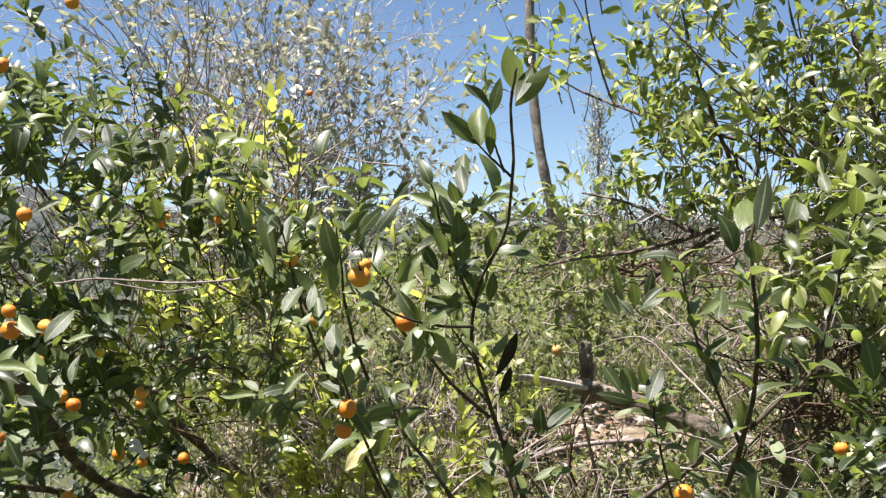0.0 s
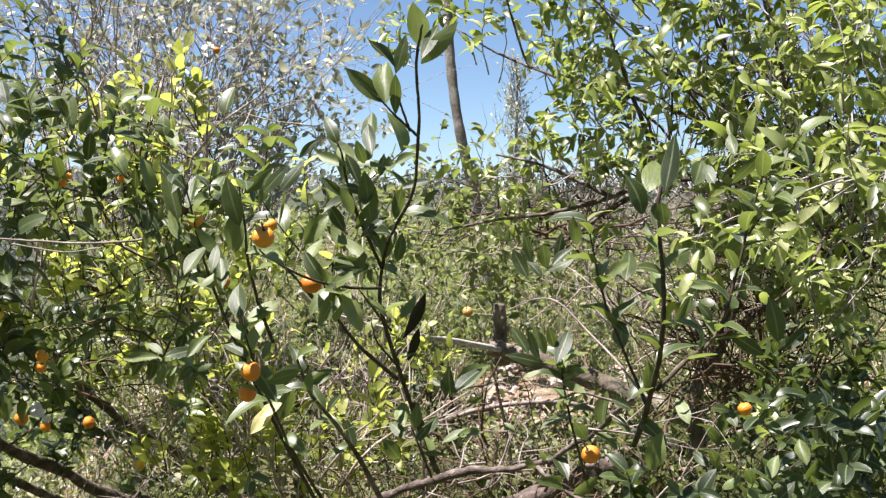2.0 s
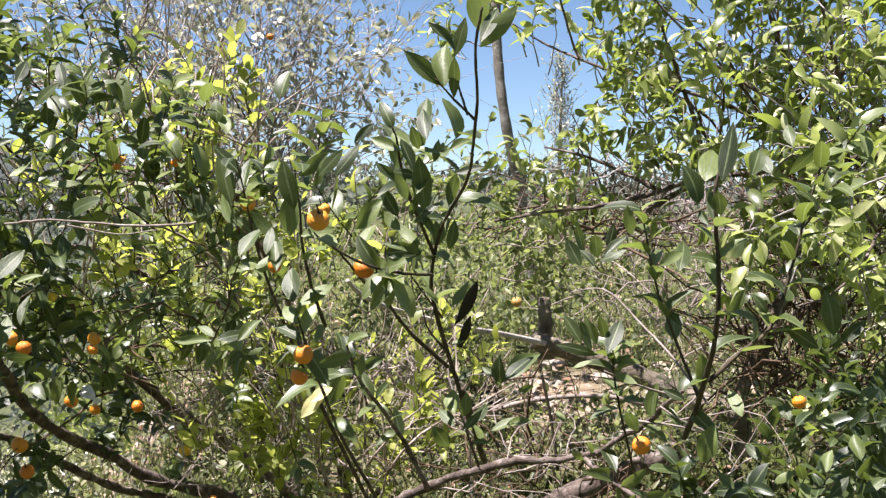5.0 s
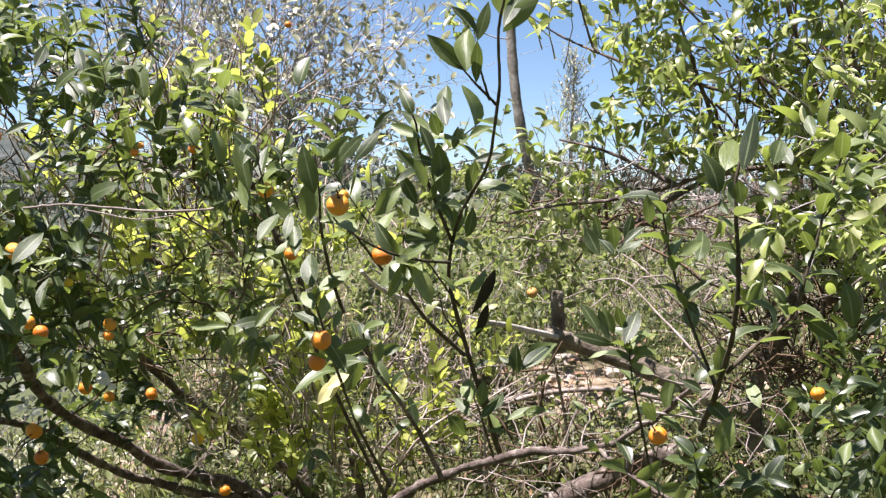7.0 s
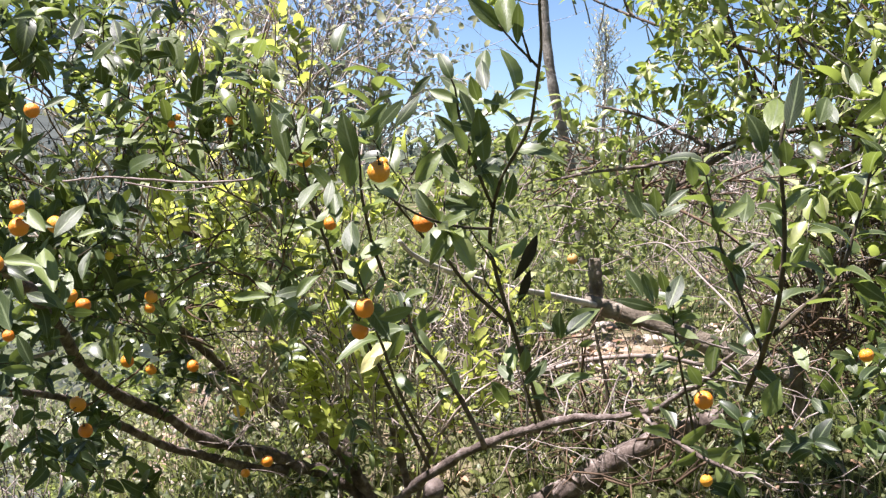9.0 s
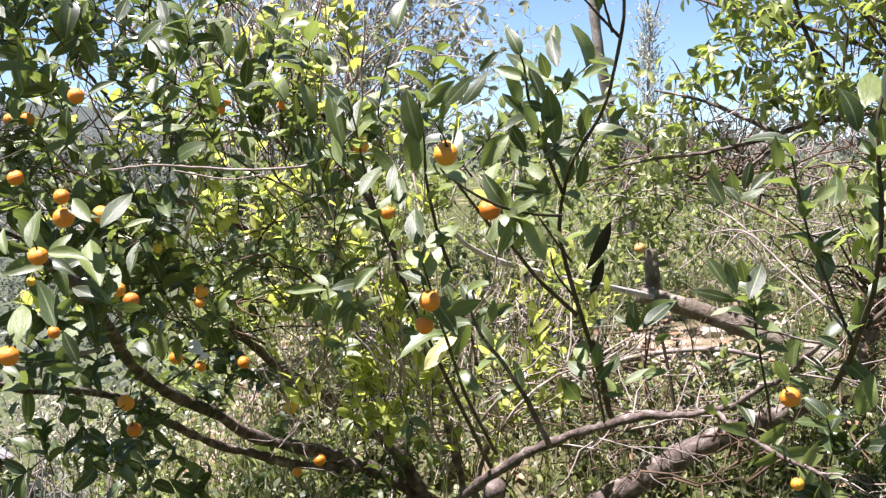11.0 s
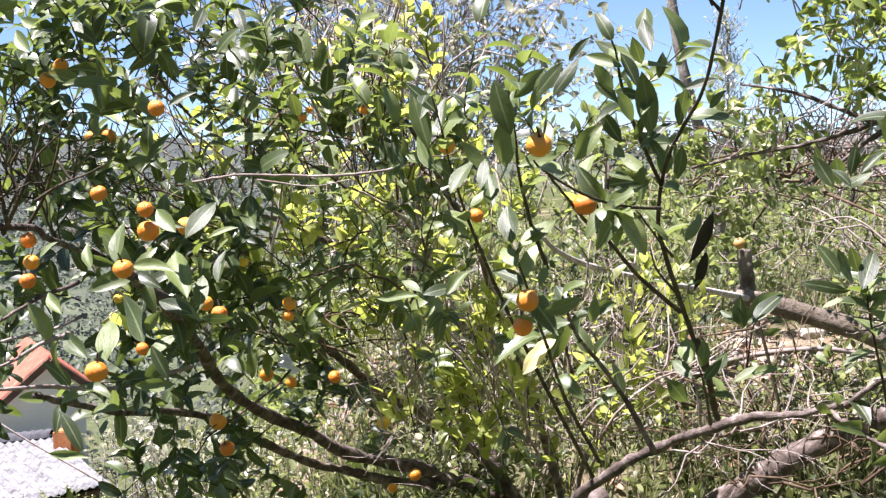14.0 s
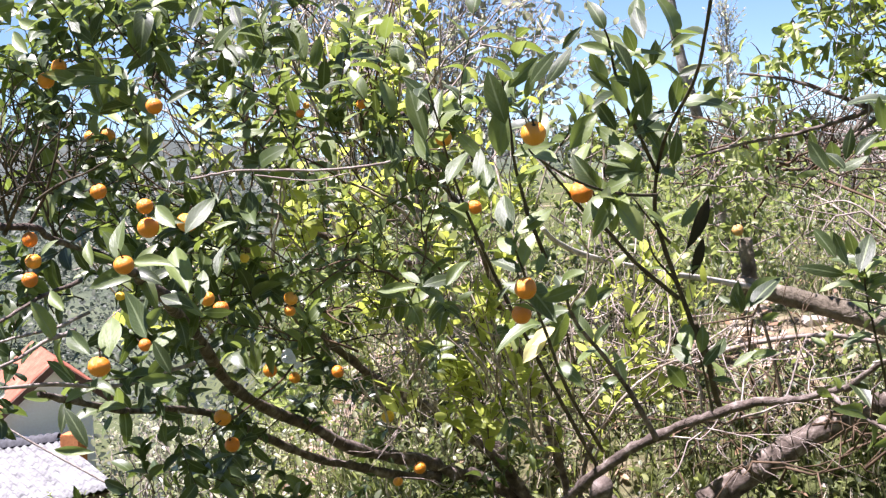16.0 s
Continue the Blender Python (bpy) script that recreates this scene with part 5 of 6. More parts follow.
fruit((-0.822, 2.850, 2.147), 0.0325, M_FRUIT)
fruit((-0.979, 2.850, 2.008), 0.0350, M_FRUIT)
fruit((-0.344, 3.312, 2.001), 0.0187, M_FRUIT)
fruit((-0.630, 2.944, 1.673), 0.0153, M_FRUIT)
fruit((-0.644, 2.944, 1.657), 0.0187, M_FRUIT)
fruit((-0.816, 2.600, 1.375), 0.0204, M_FRUIT)
fruit((-0.809, 3.036, 1.355), 0.0218, M_RIPENING)

# ---- the spring-green tree behind ----
green_tree = empty("plum_tree", "slender fruit tree with thin pale-barked limbs and fresh yellow-green leaves", "tree", at=(1.9, 5.0, 0.2))


def right_branch(name, points, r0, r1, material):
    return branch(name, points, r0, r1, material, green_tree)


right_branch("trunk", [(1.338, 5.000, 0.626), (1.361, 5.000, 0.914), (1.431, 5.000, 1.114), (1.492, 5.000, 1.270), (1.518, 5.000, 1.447), (1.536, 5.000, 1.666), (1.555, 4.900, 1.944)], 0.034, 0.022, M_LOG)
right_branch("main_branch", [(1.807, 4.600, 1.830), (1.641, 4.700, 1.779), (1.445, 4.800, 1.749), (1.227, 4.850, 1.719), (1.085, 4.880, 1.691), (0.962, 4.900, 1.653), (0.779, 4.950, 1.597), (0.569, 5.000, 1.570), (0.355, 5.050, 1.529)], 0.017, 0.005, M_BARK)
right_branch("fork_branch", [(0.973, 4.900, 1.654), (0.817, 4.950, 1.736), (0.693, 5.000, 1.785), (0.545, 5.050, 1.820)], 0.01, 0.004, M_BARK)
right_branch("under_branch", [(1.123, 4.860, 1.700), (0.964, 4.800, 1.617), (0.841, 4.800, 1.529), (0.717, 4.800, 1.453)], 0.011, 0.005, M_BARK)
right_branch("high_branch", [(1.516, 4.700, 1.806), (1.305, 4.700, 1.912), (1.128, 4.750, 1.993), (0.844, 4.800, 2.073), (0.667, 4.900, 2.141), (0.549, 5.000, 2.207), (0.394, 5.000, 2.296)], 0.01, 0.003, M_BARK)
right_branch("riser_one", [(1.123, 4.860, 1.706), (1.086, 4.800, 1.882), (0.990, 4.700, 2.077), (0.901, 4.600, 2.263), (0.835, 4.500, 2.440)], 0.01, 0.004, M_BARK)
right_branch("riser_two", [(1.504, 4.800, 1.873), (1.393, 4.600, 2.038), (1.276, 4.500, 2.221), (1.180, 4.400, 2.451)], 0.01, 0.004, M_BARK)
right_branch("riser_three", [(1.620, 4.700, 1.778), (1.522, 4.500, 1.994), (1.441, 4.400, 2.174), (1.341, 4.300, 2.418)], 0.009, 0.004, M_BARK)
right_branch("riser_four", [(0.667, 4.900, 2.141), (0.634, 4.900, 2.193), (0.568, 4.850, 2.373), (0.525, 4.800, 2.570)], 0.006, 0.003, M_BARK)
right_branch("riser_five", [(1.361, 4.600, 1.797), (1.144, 4.500, 2.041), (0.899, 4.400, 2.233), (0.720, 4.400, 2.417)], 0.006, 0.003, M_BARK)
right_branch("dark_bough", [(1.983, 5.000, 1.459), (1.809, 5.000, 1.366), (1.636, 5.000, 1.252), (1.507, 5.000, 1.160)], 0.03, 0.016, M_BARK)
right_branch("pale_branch", [(1.445, 4.500, 1.913), (1.285, 4.500, 1.977), (1.144, 4.500, 2.051), (1.023, 4.500, 2.125)], 0.008, 0.004, M_BARK)
right_branch("front_branch", [(1.815, 5.000, 1.366), (1.765, 4.650, 1.330), (1.683, 4.300, 1.374), (1.477, 4.000, 1.521), (1.279, 3.700, 1.653), (1.116, 3.450, 1.717)], 0.010, 0.003, M_BARK)
right_branch("front_twig", [(1.477, 4.000, 1.521), (1.350, 3.700, 1.490), (1.240, 3.500, 1.430), (1.130, 3.400, 1.364), (1.020, 3.330, 1.340)], 0.006, 0.002, M_BARK)
right_leaves, right_twigs = Leaves(0.35, 0.5), Tubes()


def right_crown(centre, radii, shoots):
    c, r = np.array(centre), np.array(radii)
    for q in ball(int(shoots * 0.27)):
        b = c + q * r
        way = unit(unit(b - np.array((1.7, 5.0, 0.9))) * 0.7 + np.array([0, 0, 0.3]) + rng.normal(0, 0.5, 3))
        for line in wander(right_twigs, b - way * 0.1, way, rng.uniform(0.22, 0.42), 0.0032, 0.45, 2, 1, 0.02):
            leafy(right_leaves, line, 7, 0.062, 0.026, 0.35, 0.6)


right_crown((1.143, 4.500, 2.061), (0.49, 0.70, 0.29), 115)
right_crown((0.726, 5.000, 2.122), (0.37, 0.60, 0.22), 40)
right_crown((0.688, 5.100, 1.689), (0.40, 0.50, 0.10), 40)
right_crown((1.327, 4.300, 1.783), (0.30, 0.60, 0.32), 120)
right_crown((1.438, 4.500, 1.376), (0.28, 0.45, 0.20), 60)
right_crown((1.55, 4.000, 1.20), (0.24, 0.30, 0.26), 60)
right_crown((1.52, 3.900, 1.60), (0.16, 0.30, 0.22), 40)
right_crown((1.36, 3.450, 1.66), (0.18, 0.25, 0.26), 18)
right_crown((1.14, 3.300, 1.60), (0.14, 0.20, 0.12), 22)
right_crown((1.15, 3.400, 1.36), (0.22, 0.25, 0.05), 24)
right_crown((1.797, 4.300, 1.909), (0.37, 0.70, 0.62), 210)
right_crown((0.970, 4.500, 2.522), (0.82, 0.70, 0.23), 170)
right_crown((0.915, 4.800, 1.814), (0.25, 0.50, 0.15), 44)
right_crown((0.300, 5.200, 2.243), (0.20, 0.40, 0.18), 18)
right_crown((1.708, 4.500, 2.070), (0.22, 0.50, 0.33), 90)
under(right_leaves.link("foliage", M_BRIGHT), green_tree)
tagged(under(right_twigs.link("twig_mass", M_GREYTWIG), green_tree), kind="stuff")

# ---- the thin grey tree behind ----
grey_tree = empty("grey_tree", "open airy tree with fine grey twigs and sparse small leaves", "tree", at=(-0.95, 7.0, -0.3))
grey_leaves, grey_twigs = Leaves(0.3, 0.2), Tubes()


def grey_crown(centre, radii, shoots):
    c, r = np.array(centre), np.array(radii)
    root = np.array((-0.88, 6.9, 0.9))
    for q in ball(max(5, shoots // 4)):
        e = c + q * r
        m = root + (e - root) * rng.uniform(0.35, 0.6) + rng.normal(0, 0.10, 3)
        ends = wander(grey_twigs, m, unit(e - m + np.array([0, 0, 0.1])), np.linalg.norm(e - m) * rng.uniform(0.9, 1.3), 0.0055, 0.38, 4, 2, 0.05)
        for line in ends:
            leafy(grey_leaves, line, 3, 0.050, 0.024, 0.0, 0.8)


grey_crown((-0.640, 6.600, 2.198), (0.37, 0.70, 0.35), 70)
grey_crown((-0.351, 6.600, 2.092), (0.20, 0.50, 0.26), 34)
grey_crown((-1.134, 7.000, 2.344), (0.43, 0.70, 0.46), 60)
grey_crown((-1.345, 5.500, 2.374), (0.38, 0.70, 0.36), 70)
grey_crown((-0.789, 6.800, 2.769), (0.59, 0.70, 0.27), 44)
under(grey_leaves.link("foliage", M_GREY), grey_tree)
tagged(under(grey_twigs.link("twig_mass", M_GREYTWIG), grey_tree), kind="stuff")
branch("trunk", [(-0.95, 7.0, -0.6), (-0.93, 7.0, 0.2), (-0.9, 6.95, 1.0), (-0.82, 6.8, 1.7)], 0.05, 0.025, M_BARK, grey_tree)

# ---- the bushes beyond ----
bush_tree = empty("shrub", "open twiggy shrub with pale stems and yellow-green leaves", "shrub", at=(0.2, 6.2, 0.0))
bush_leaves, bush_twigs = Leaves(0.4, 0.4), Tubes()


def bush(centre, radii, shoots):
    c, r = np.array(centre), np.array(radii)
    for q in ball(int(shoots * 0.32)):
        b = c + q * r - np.array([0, 0, 0.1])
        for line in wander(bush_twigs, b, unit(np.array([0, 0, 0.6]) + rng.normal(0, 0.5, 3)), rng.uniform(0.2, 0.45), 0.004, 0.4, 2, 1, 0.05):
            leafy(bush_leaves, line, 5, 0.062, 0.029, 0.25, 0.7)


bush((-0.049, 6.200, 1.583), (0.32, 0.60, 0.09), 32)
bush((0.319, 6.000, 1.566), (0.31, 0.60, 0.12), 44)
bush((0.734, 6.400, 1.563), (0.34, 0.60, 0.11), 34)
bush((0.280, 7.500, 1.269), (0.52, 0.80, 0.23), 60)
bush((-0.104, 7.400, 0.971), (0.39, 0.80, 0.26), 40)
bush((1.180, 8.500, 1.177), (0.59, 0.90, 0.22), 40)
bush((0.574, 7.800, 0.956), (0.55, 0.80, 0.20), 40)
bush((-0.530, 7.000, 1.115), (0.37, 0.80, 0.31), 40)
bush((0.668, 6.800, 1.337), (0.36, 0.50, 0.18), 40)
bush((0.867, 7.400, 1.061), (0.39, 0.50, 0.16), 40)
bush((1.670, 8.500, 1.078), (0.45, 0.80, 0.19), 24)
bush((1.937, 7.500, 1.081), (0.36, 0.70, 0.20), 24)
under(bush_leaves.link("foliage", M_SHRUB), bush_tree)
tagged(under(bush_twigs.link("twig_mass", M_DEADTWIG), bush_tree), kind="stuff")

# ---- a grey shrub on the slope towards the house ----
grey_bush = empty("grey_shrub", "straggly grey-green shrub with pale twigs on the slope", "shrub", at=(-2.3, 8.4, -0.8))
gs_leaves, gs_twigs = Leaves(0.3, 0.2), Tubes()


def grey_shrub(centre, radii, shoots):
    lobe(gs_leaves, gs_twigs, centre, radii, shoots, 8, 0.06, 0.026, (-2.3, 8.4, -1.2), 0.3, spread=1.0, radius=0.004, tumble=0.6)
    c, r = np.array(centre), np.array(radii)
    for q in ball(shoots // 3):
        e = c + q * r
        m = e + np.array([rng.normal(0, 0.15), rng.normal(0, 0.15), -rng.uniform(0.7, 1.7)])
        gs_twigs.add(smooth_line([m, (m + e) / 2 + rng.normal(0, 0.06, 3), e], 5), 0.010, 0.004, 5)


grey_shrub((-3.047, 9.000, -0.442), (0.27, 0.50, 0.19), 40)
grey_shrub((-2.426, 8.000, -0.326), (0.24, 0.50, 0.17), 40)
grey_shrub((-4.320, 12.000, -0.844), (0.26, 0.60, 0.21), 24)
grey_shrub((-1.977, 7.500, -0.242), (0.25, 0.50, 0.13), 30)
under(gs_leaves.link("foliage", M_GREY), grey_bush)
tagged(under(gs_twigs.link("twig_mass", M_DEADTWIG), grey_bush), kind="stuff")

# ---- wood on the ground ----
def thing(name, label, category, points, r0, r1, material):
    tb = Tubes()
    tb.add(smooth_line(points, 8), r0, r1, 12, 0.05)
    base = Vector(points[0])
    tb.v = [tuple(Vector(p) - base) for p in tb.v]
    ob = tb.link(name, material)
    ob.location = base
    return tagged(ob, label, category)


leaning_trunk = thing("leaning_trunk", "tall slender leaning grey trunk without low branches", "tree trunk", [(0.994, 9.200, 0.695), (0.887, 9.100, 1.365), (0.819, 9.050, 1.684), (0.703, 9.000, 2.158), (0.644, 9.000, 2.553), (0.616, 9.000, 2.948), (0.605, 9.000, 3.423), (0.616, 9.000, 4.529)], 0.040, 0.032, M_GREYBARK)
fallen_log = thing("fallen_log", "weathered fallen log lying across dry earth", "log", [(0.618, 6.050, 0.965), (0.671, 6.050, 0.947), (0.873, 6.050, 0.886), (1.106, 6.000, 0.810), (1.310, 5.950, 0.729), (1.551, 5.850, 0.646)], 0.040, 0.051, M_LOG)
stump = thing("stump", "short broken stub standing by the log", "stump", [(0.690, 6.100, 0.867), (0.685, 6.100, 0.934), (0.679, 6.100, 1.055), (0.670, 6.100, 1.162)], 0.037, 0.031, M_LOG)
fallen_branch = thing("fallen_branch", "long pale barkless fallen branch", "branch", [(-0.182, 4.300, 1.330), (-0.137, 4.400, 1.278), (-0.031, 4.600, 1.213), (0.237, 5.100, 1.106), (0.402, 5.500, 1.047), (0.666, 6.000, 0.953)], 0.007, 0.014, M_PALEWOOD)
old_trunk = thing("old_trunk", "thick old grey trunk lying low in the brush", "log", [(0.302, 4.700, 0.331), (0.440, 4.700, 0.417), (0.578, 4.700, 0.505), (0.715, 4.700, 0.573), (0.872, 4.700, 0.638), (1.028, 4.700, 0.709)], 0.050, 0.038, M_BARK)
bent_branch = thing("bent_branch", "pale arched dead branch over the earth", "branch", [(0.205, 4.800, 0.736), (0.286, 4.800, 0.798), (0.427, 4.800, 0.850), (0.588, 4.800, 0.878), (0.769, 4.800, 0.883), (0.929, 4.800, 0.853)], 0.011, 0.008, M_DEADTWIG)
thin_stick = thing("upright_stick", "thin dark upright stick", "stick", [(0.519, 4.200, 0.726), (0.496, 4.200, 0.874), (0.464, 4.200, 1.021), (0.442, 4.200, 1.112)], 0.006, 0.004, M_TWIG)

# ---- tangled twigs ----
thickets = {k: Tubes() for k in ("DEAD", "DARK", "GREY", "BROWN")}
DEAD, DARK, GREY, BROWN = "DEAD", "DARK", "GREY", "BROWN"


def thicket(centre, radii, count, kind):
    c, r = np.array(centre), np.array(radii)
    root = c + np.array([0, 0, -2.2 * r[2]])
    scale = c[1] / 4.5
    if kind == BROWN:
        count, scale = int(count * 1.0), scale * 1.35
    for q in ball(count):
        b = c + q * r
        way = unit(unit(b - root) * 0.8 + rng.normal(0, 0.5, 3))
        rad = rng.choice([0.0014, 0.0019, 0.0026, 0.0042]) * scale
        step = rng.uniform(0.03, 0.095) * scale
        line = [b]
        for _ in range(4):
            way = unit(way + rng.normal(0, 0.42, 3))
            line.append(line[-1] + way * step)
            if rng.random() < 0.4:
                side = unit(way + rng.normal(0, 0.8, 3))
                f = line[-1] + side * step * rng.uniform(0.6, 1.6)
                thickets[kind].add(np.array([line[-1], (line[-1] + f) / 2 + rng.normal(0, 0.006, 3) * scale, f]), rad * 0.6, rad * 0.3, 4)
        thickets[kind].add(np.array(line), rad, rad * 0.45, 5)


thicket((-0.209, 4.300, 0.799), (0.21, 0.40, 0.21), 26, DEAD)
thicket((-0.458, 4.600, 0.911), (0.23, 0.40, 0.27), 24, DEAD)
thicket((0.029, 4.400, 0.900), (0.16, 0.40, 0.22), 40, DEAD)
thicket((0.425, 3.900, 0.717), (0.32, 0.50, 0.13), 34, BROWN)
thicket((0.439, 4.000, 0.696), (0.33, 0.50, 0.13), 16, DEAD)
thicket((0.326, 4.400, 0.761), (0.27, 0.40, 0.14), 20, DEAD)
thicket((0.414, 4.400, 0.740), (0.27, 0.40, 0.14), 20, BROWN)
thicket((-0.719, 4.600, 1.077), (0.23, 0.40, 0.23), 34, DEAD)
thicket((-1.149, 4.500, 1.030), (0.28, 0.40, 0.19), 40, DARK)
thicket((-1.280, 3.600, 1.551), (0.22, 0.30, 0.18), 50, DARK)
thicket((-1.406, 4.300, 0.605), (0.11, 0.30, 0.09), 16, DEAD)
thicket((-1.453, 3.400, 1.617), (0.11, 0.30, 0.14), 50, DARK)
thicket((1.660, 8.500, 1.377), (0.45, 0.80, 0.22), 80, GREY)
thicket((2.219, 8.500, 1.504), (0.45, 0.80, 0.22), 70, GREY)
thicket((1.274, 8.000, 1.556), (0.35, 0.60, 0.14), 60, DARK)
thicket((1.779, 5.200, 1.653), (0.20, 0.50, 0.18), 110, BROWN)
thicket((1.720, 5.200, 1.377), (0.25, 0.50, 0.16), 110, BROWN)
thicket((1.982, 5.000, 1.481), (0.20, 0.50, 0.33), 110, BROWN)
# brown twigs added inside the green crown to stand for its shaded interior
thicket((1.85, 4.900, 1.95), (0.35, 0.40, 0.40), 130, BROWN)
thicket((1.35, 4.800, 1.95), (0.35, 0.30, 0.35), 70, BROWN)
thicket((1.130, 7.500, 1.456), (0.43, 0.60, 0.13), 60, BROWN)
thicket((1.577, 4.900, 1.074), (0.30, 0.50, 0.20), 150, BROWN)
thicket((1.30, 4.300, 0.95), (0.26, 0.30, 0.16), 70, BROWN)
thicket((1.495, 6.000, 1.071), (0.29, 0.50, 0.21), 34, DEAD)
thicket((1.237, 6.300, 1.038), (0.30, 0.50, 0.16), 26, DEAD)
for kind, mat, label in ((DEAD, M_DEADTWIG, "tangle of pale dead twigs under the trees"), (DARK, M_TWIG, "tangle of dark thin twigs inside the crown"), (GREY, M_DEADTWIG, "leafless grey brush on the hillside"), (BROWN, M_BROWNTWIG, "dense brown tangle of dry twigs")):
    tagged(thickets[kind].link("brushwood", mat), label, "brushwood", kind="stuff")

# ---- weeds and grass ----
weeds, weed_stems, grass, dry = Leaves(0.2, 0.2, simple=True), Tubes(), Leaves(0.2, 0.35, simple=True), Leaves(0.2, 0.4, simple=True)


def bare(x, y):
    """How bare the earth is, 0 to 1."""
    a = math.exp(-(((x - 0.86) / 0.42) ** 2 + ((y - 6.45) / 0.6) ** 2))
    b = 0.8 * math.exp(-(((x + 1.35) / 0.7) ** 2 + ((y - 6.8) / 1.1) ** 2))
    n = noise.noise(Vector((x * 0.9, y * 0.6, 3)))
    return min(1.0, 1.15 * max(a, b) + max(0.0, n) * 0.5)


for n in range(12000):
    y = 4.6 + 13 * rng.random() ** 1.8
    x = rng.uniform(-0.50, 0.46 if n < 5600 else -0.12) * y
    if rng.random() < bare(x, y):
        continue
    z = float(ground_height(x, y))
    pick = rng.random()
    if pick < 0.5:
        h = rng.uniform(0.08, 0.34) * (0.8 + 0.03 * y)
        top = np.array([x, y, z + h]) + rng.normal(0, 0.05, 3)
        sprig(weeds, weed_stems, (x, y, z - 0.02), top, 8, rng.uniform(0.035, 0.065), rng.uniform(0.016, 0.028), radius=0.002, spread=1.2, start=0.15)
    else:
        tuft = grass if pick < 0.9 else dry
        for k in range(7):
            d = unit([rng.normal(0, 0.4), rng.normal(0, 0.4), 1])
            tuft.add((x + rng.normal(0, 0.04), y + rng.normal(0, 0.04), z - 0.02), d, unit(rng.normal(0, 1, 3)), rng.uniform(0.08, 0.26), rng.uniform(0.005, 0.010))


def low_weeds(centre, radii, shoots):
    lobe(weeds, weed_stems, centre, radii, int(shoots * 1.7), 9, 0.042, 0.019, (centre[0], centre[1], centre[2] - 0.6), 0.16, spread=1.1)
    for q in ball(max(2, shoots // 10)):
        p = np.array(centre) + q * np.array(radii)
        g = np.array([p[0] + rng.normal(0, 0.25), p[1] + rng.normal(0, 0.15), float(ground_height(p[0], p[1])) - 0.03])
        weed_stems.add(smooth_line([g, (g + p) / 2 + rng.normal(0, 0.03, 3), p], 4), 0.004, 0.002, 5)


low_weeds((0.95, 5.350, 0.50), (0.34, 0.35, 0.14), 34)
low_weeds((1.35, 5.500, 0.55), (0.30, 0.35, 0.14), 30)
low_weeds((0.50, 5.450, 0.52), (0.30, 0.35, 0.14), 30)
low_weeds((0.597, 5.000, 0.631), (0.33, 0.50, 0.11), 16)
low_weeds((0.196, 4.800, 0.554), (0.31, 0.50, 0.10), 30)
low_weeds((0.914, 4.600, 0.694), (0.24, 0.50, 0.12), 24)
low_weeds((-0.196, 5.200, 0.437), (0.34, 0.40, 0.11), 24)
low_weeds((1.479, 5.000, 0.717), (0.22, 0.50, 0.11), 18)
low_weeds((0.189, 6.200, 0.775), (0.30, 0.50, 0.16), 26)
low_weeds((0.140, 6.600, 0.897), (0.35, 0.60, 0.17), 50)
low_weeds((-2.578, 8.500, -0.484), (0.33, 0.60, 0.14), 40)
low_weeds((-3.845, 9.000, -0.801), (0.34, 0.60, 0.10), 24)
low_weeds((-2.070, 7.500, -0.076), (0.29, 0.60, 0.19), 40)
litter = Leaves(0.3, 0.5, simple=True)
for _ in range(2600):
    y = 4.4 + 9 * rng.random() ** 1.4
    x = rng.uniform(-0.45, 0.42) * y
    z = float(ground_height(x, y))
    litter.add((x, y, z + 0.03), unit([rng.normal(), rng.normal(), 0.15]), unit([rng.normal(0, 0.4), rng.normal(0, 0.4), 1]), rng.uniform(0.04, 0.09), rng.uniform(0.015, 0.04))
tagged(litter.link("leaf_litter", M_LITTER), "brown fallen leaves scattered on the slope", "leaf litter")
tagged(weeds.link("weeds", M_WEED), "low broad-leaved weeds on the hillside", "weeds")
tagged(weed_stems.link("weed_stems", M_TWIG), "thin stems of the weeds", "weeds", kind="stuff")
tagged(grass.link("grass", M_WEED), "rough green grass on the slope", "grass")
tagged(dry.link("dry_grass", M_DRY), "dry straw-coloured grass on the slope", "grass")

# low scrub down the valley side and over the far bank
scrub = Leaves(0.3, 0.3, simple=True)
for n in range(700):
    y = rng.uniform(7.5, 30)
    x = rng.uniform(-0.62, -0.12) * y if n < 520 else rng.uniform(-0.15, 0.5) * y
    r = rng.uniform(0.10, 0.30) * (0.7 + y / 22)
    z = float(ground_height(x, y))
    for q in ball(40):
        p = np.array([x, y, z + r * 0.5]) + q * np.array([r, r, r * 0.7])
        scrub.add(p, unit(q + rng.normal(0, 0.6, 3) + np.array([0, 0, 0.3])), unit(q + np.array([0, 0, 0.7]) + rng.normal(0, 0.4, 3)), 0.05 + 0.0035 * y, 0.022 + 0.0018 * y)
tagged(scrub.link("scrub", M_SHRUB), "low grey-green scrub covering the valley side", "scrub")

# stones on the bare earth
stone_m = rough_material("pale_stone", [(0.3, (0.30, 0.25, 0.21)), (0.6, (0.48, 0.42, 0.37)), (0.8, (0.60, 0.55, 0.50))], 8, 0.6, 0.01, fine=60)


def stone_mesh(seed):
    r = random.Random(seed)
    bm = bmesh.new()
    bmesh.ops.create_icosphere(bm, subdivisions=2, radius=0.5)
    off = Vector((r.random() * 9, r.random() * 9, 0))
    for vert in bm.verts:
        vert.co *= 1 + 0.45 * noise.noise(vert.co * 2.2 + off)
        vert.co.z *= 0.6
    me = bpy.data.meshes.new("stone")
    bm.to_mesh(me)
    bm.free()
    me.materials.append(stone_m)
    return me


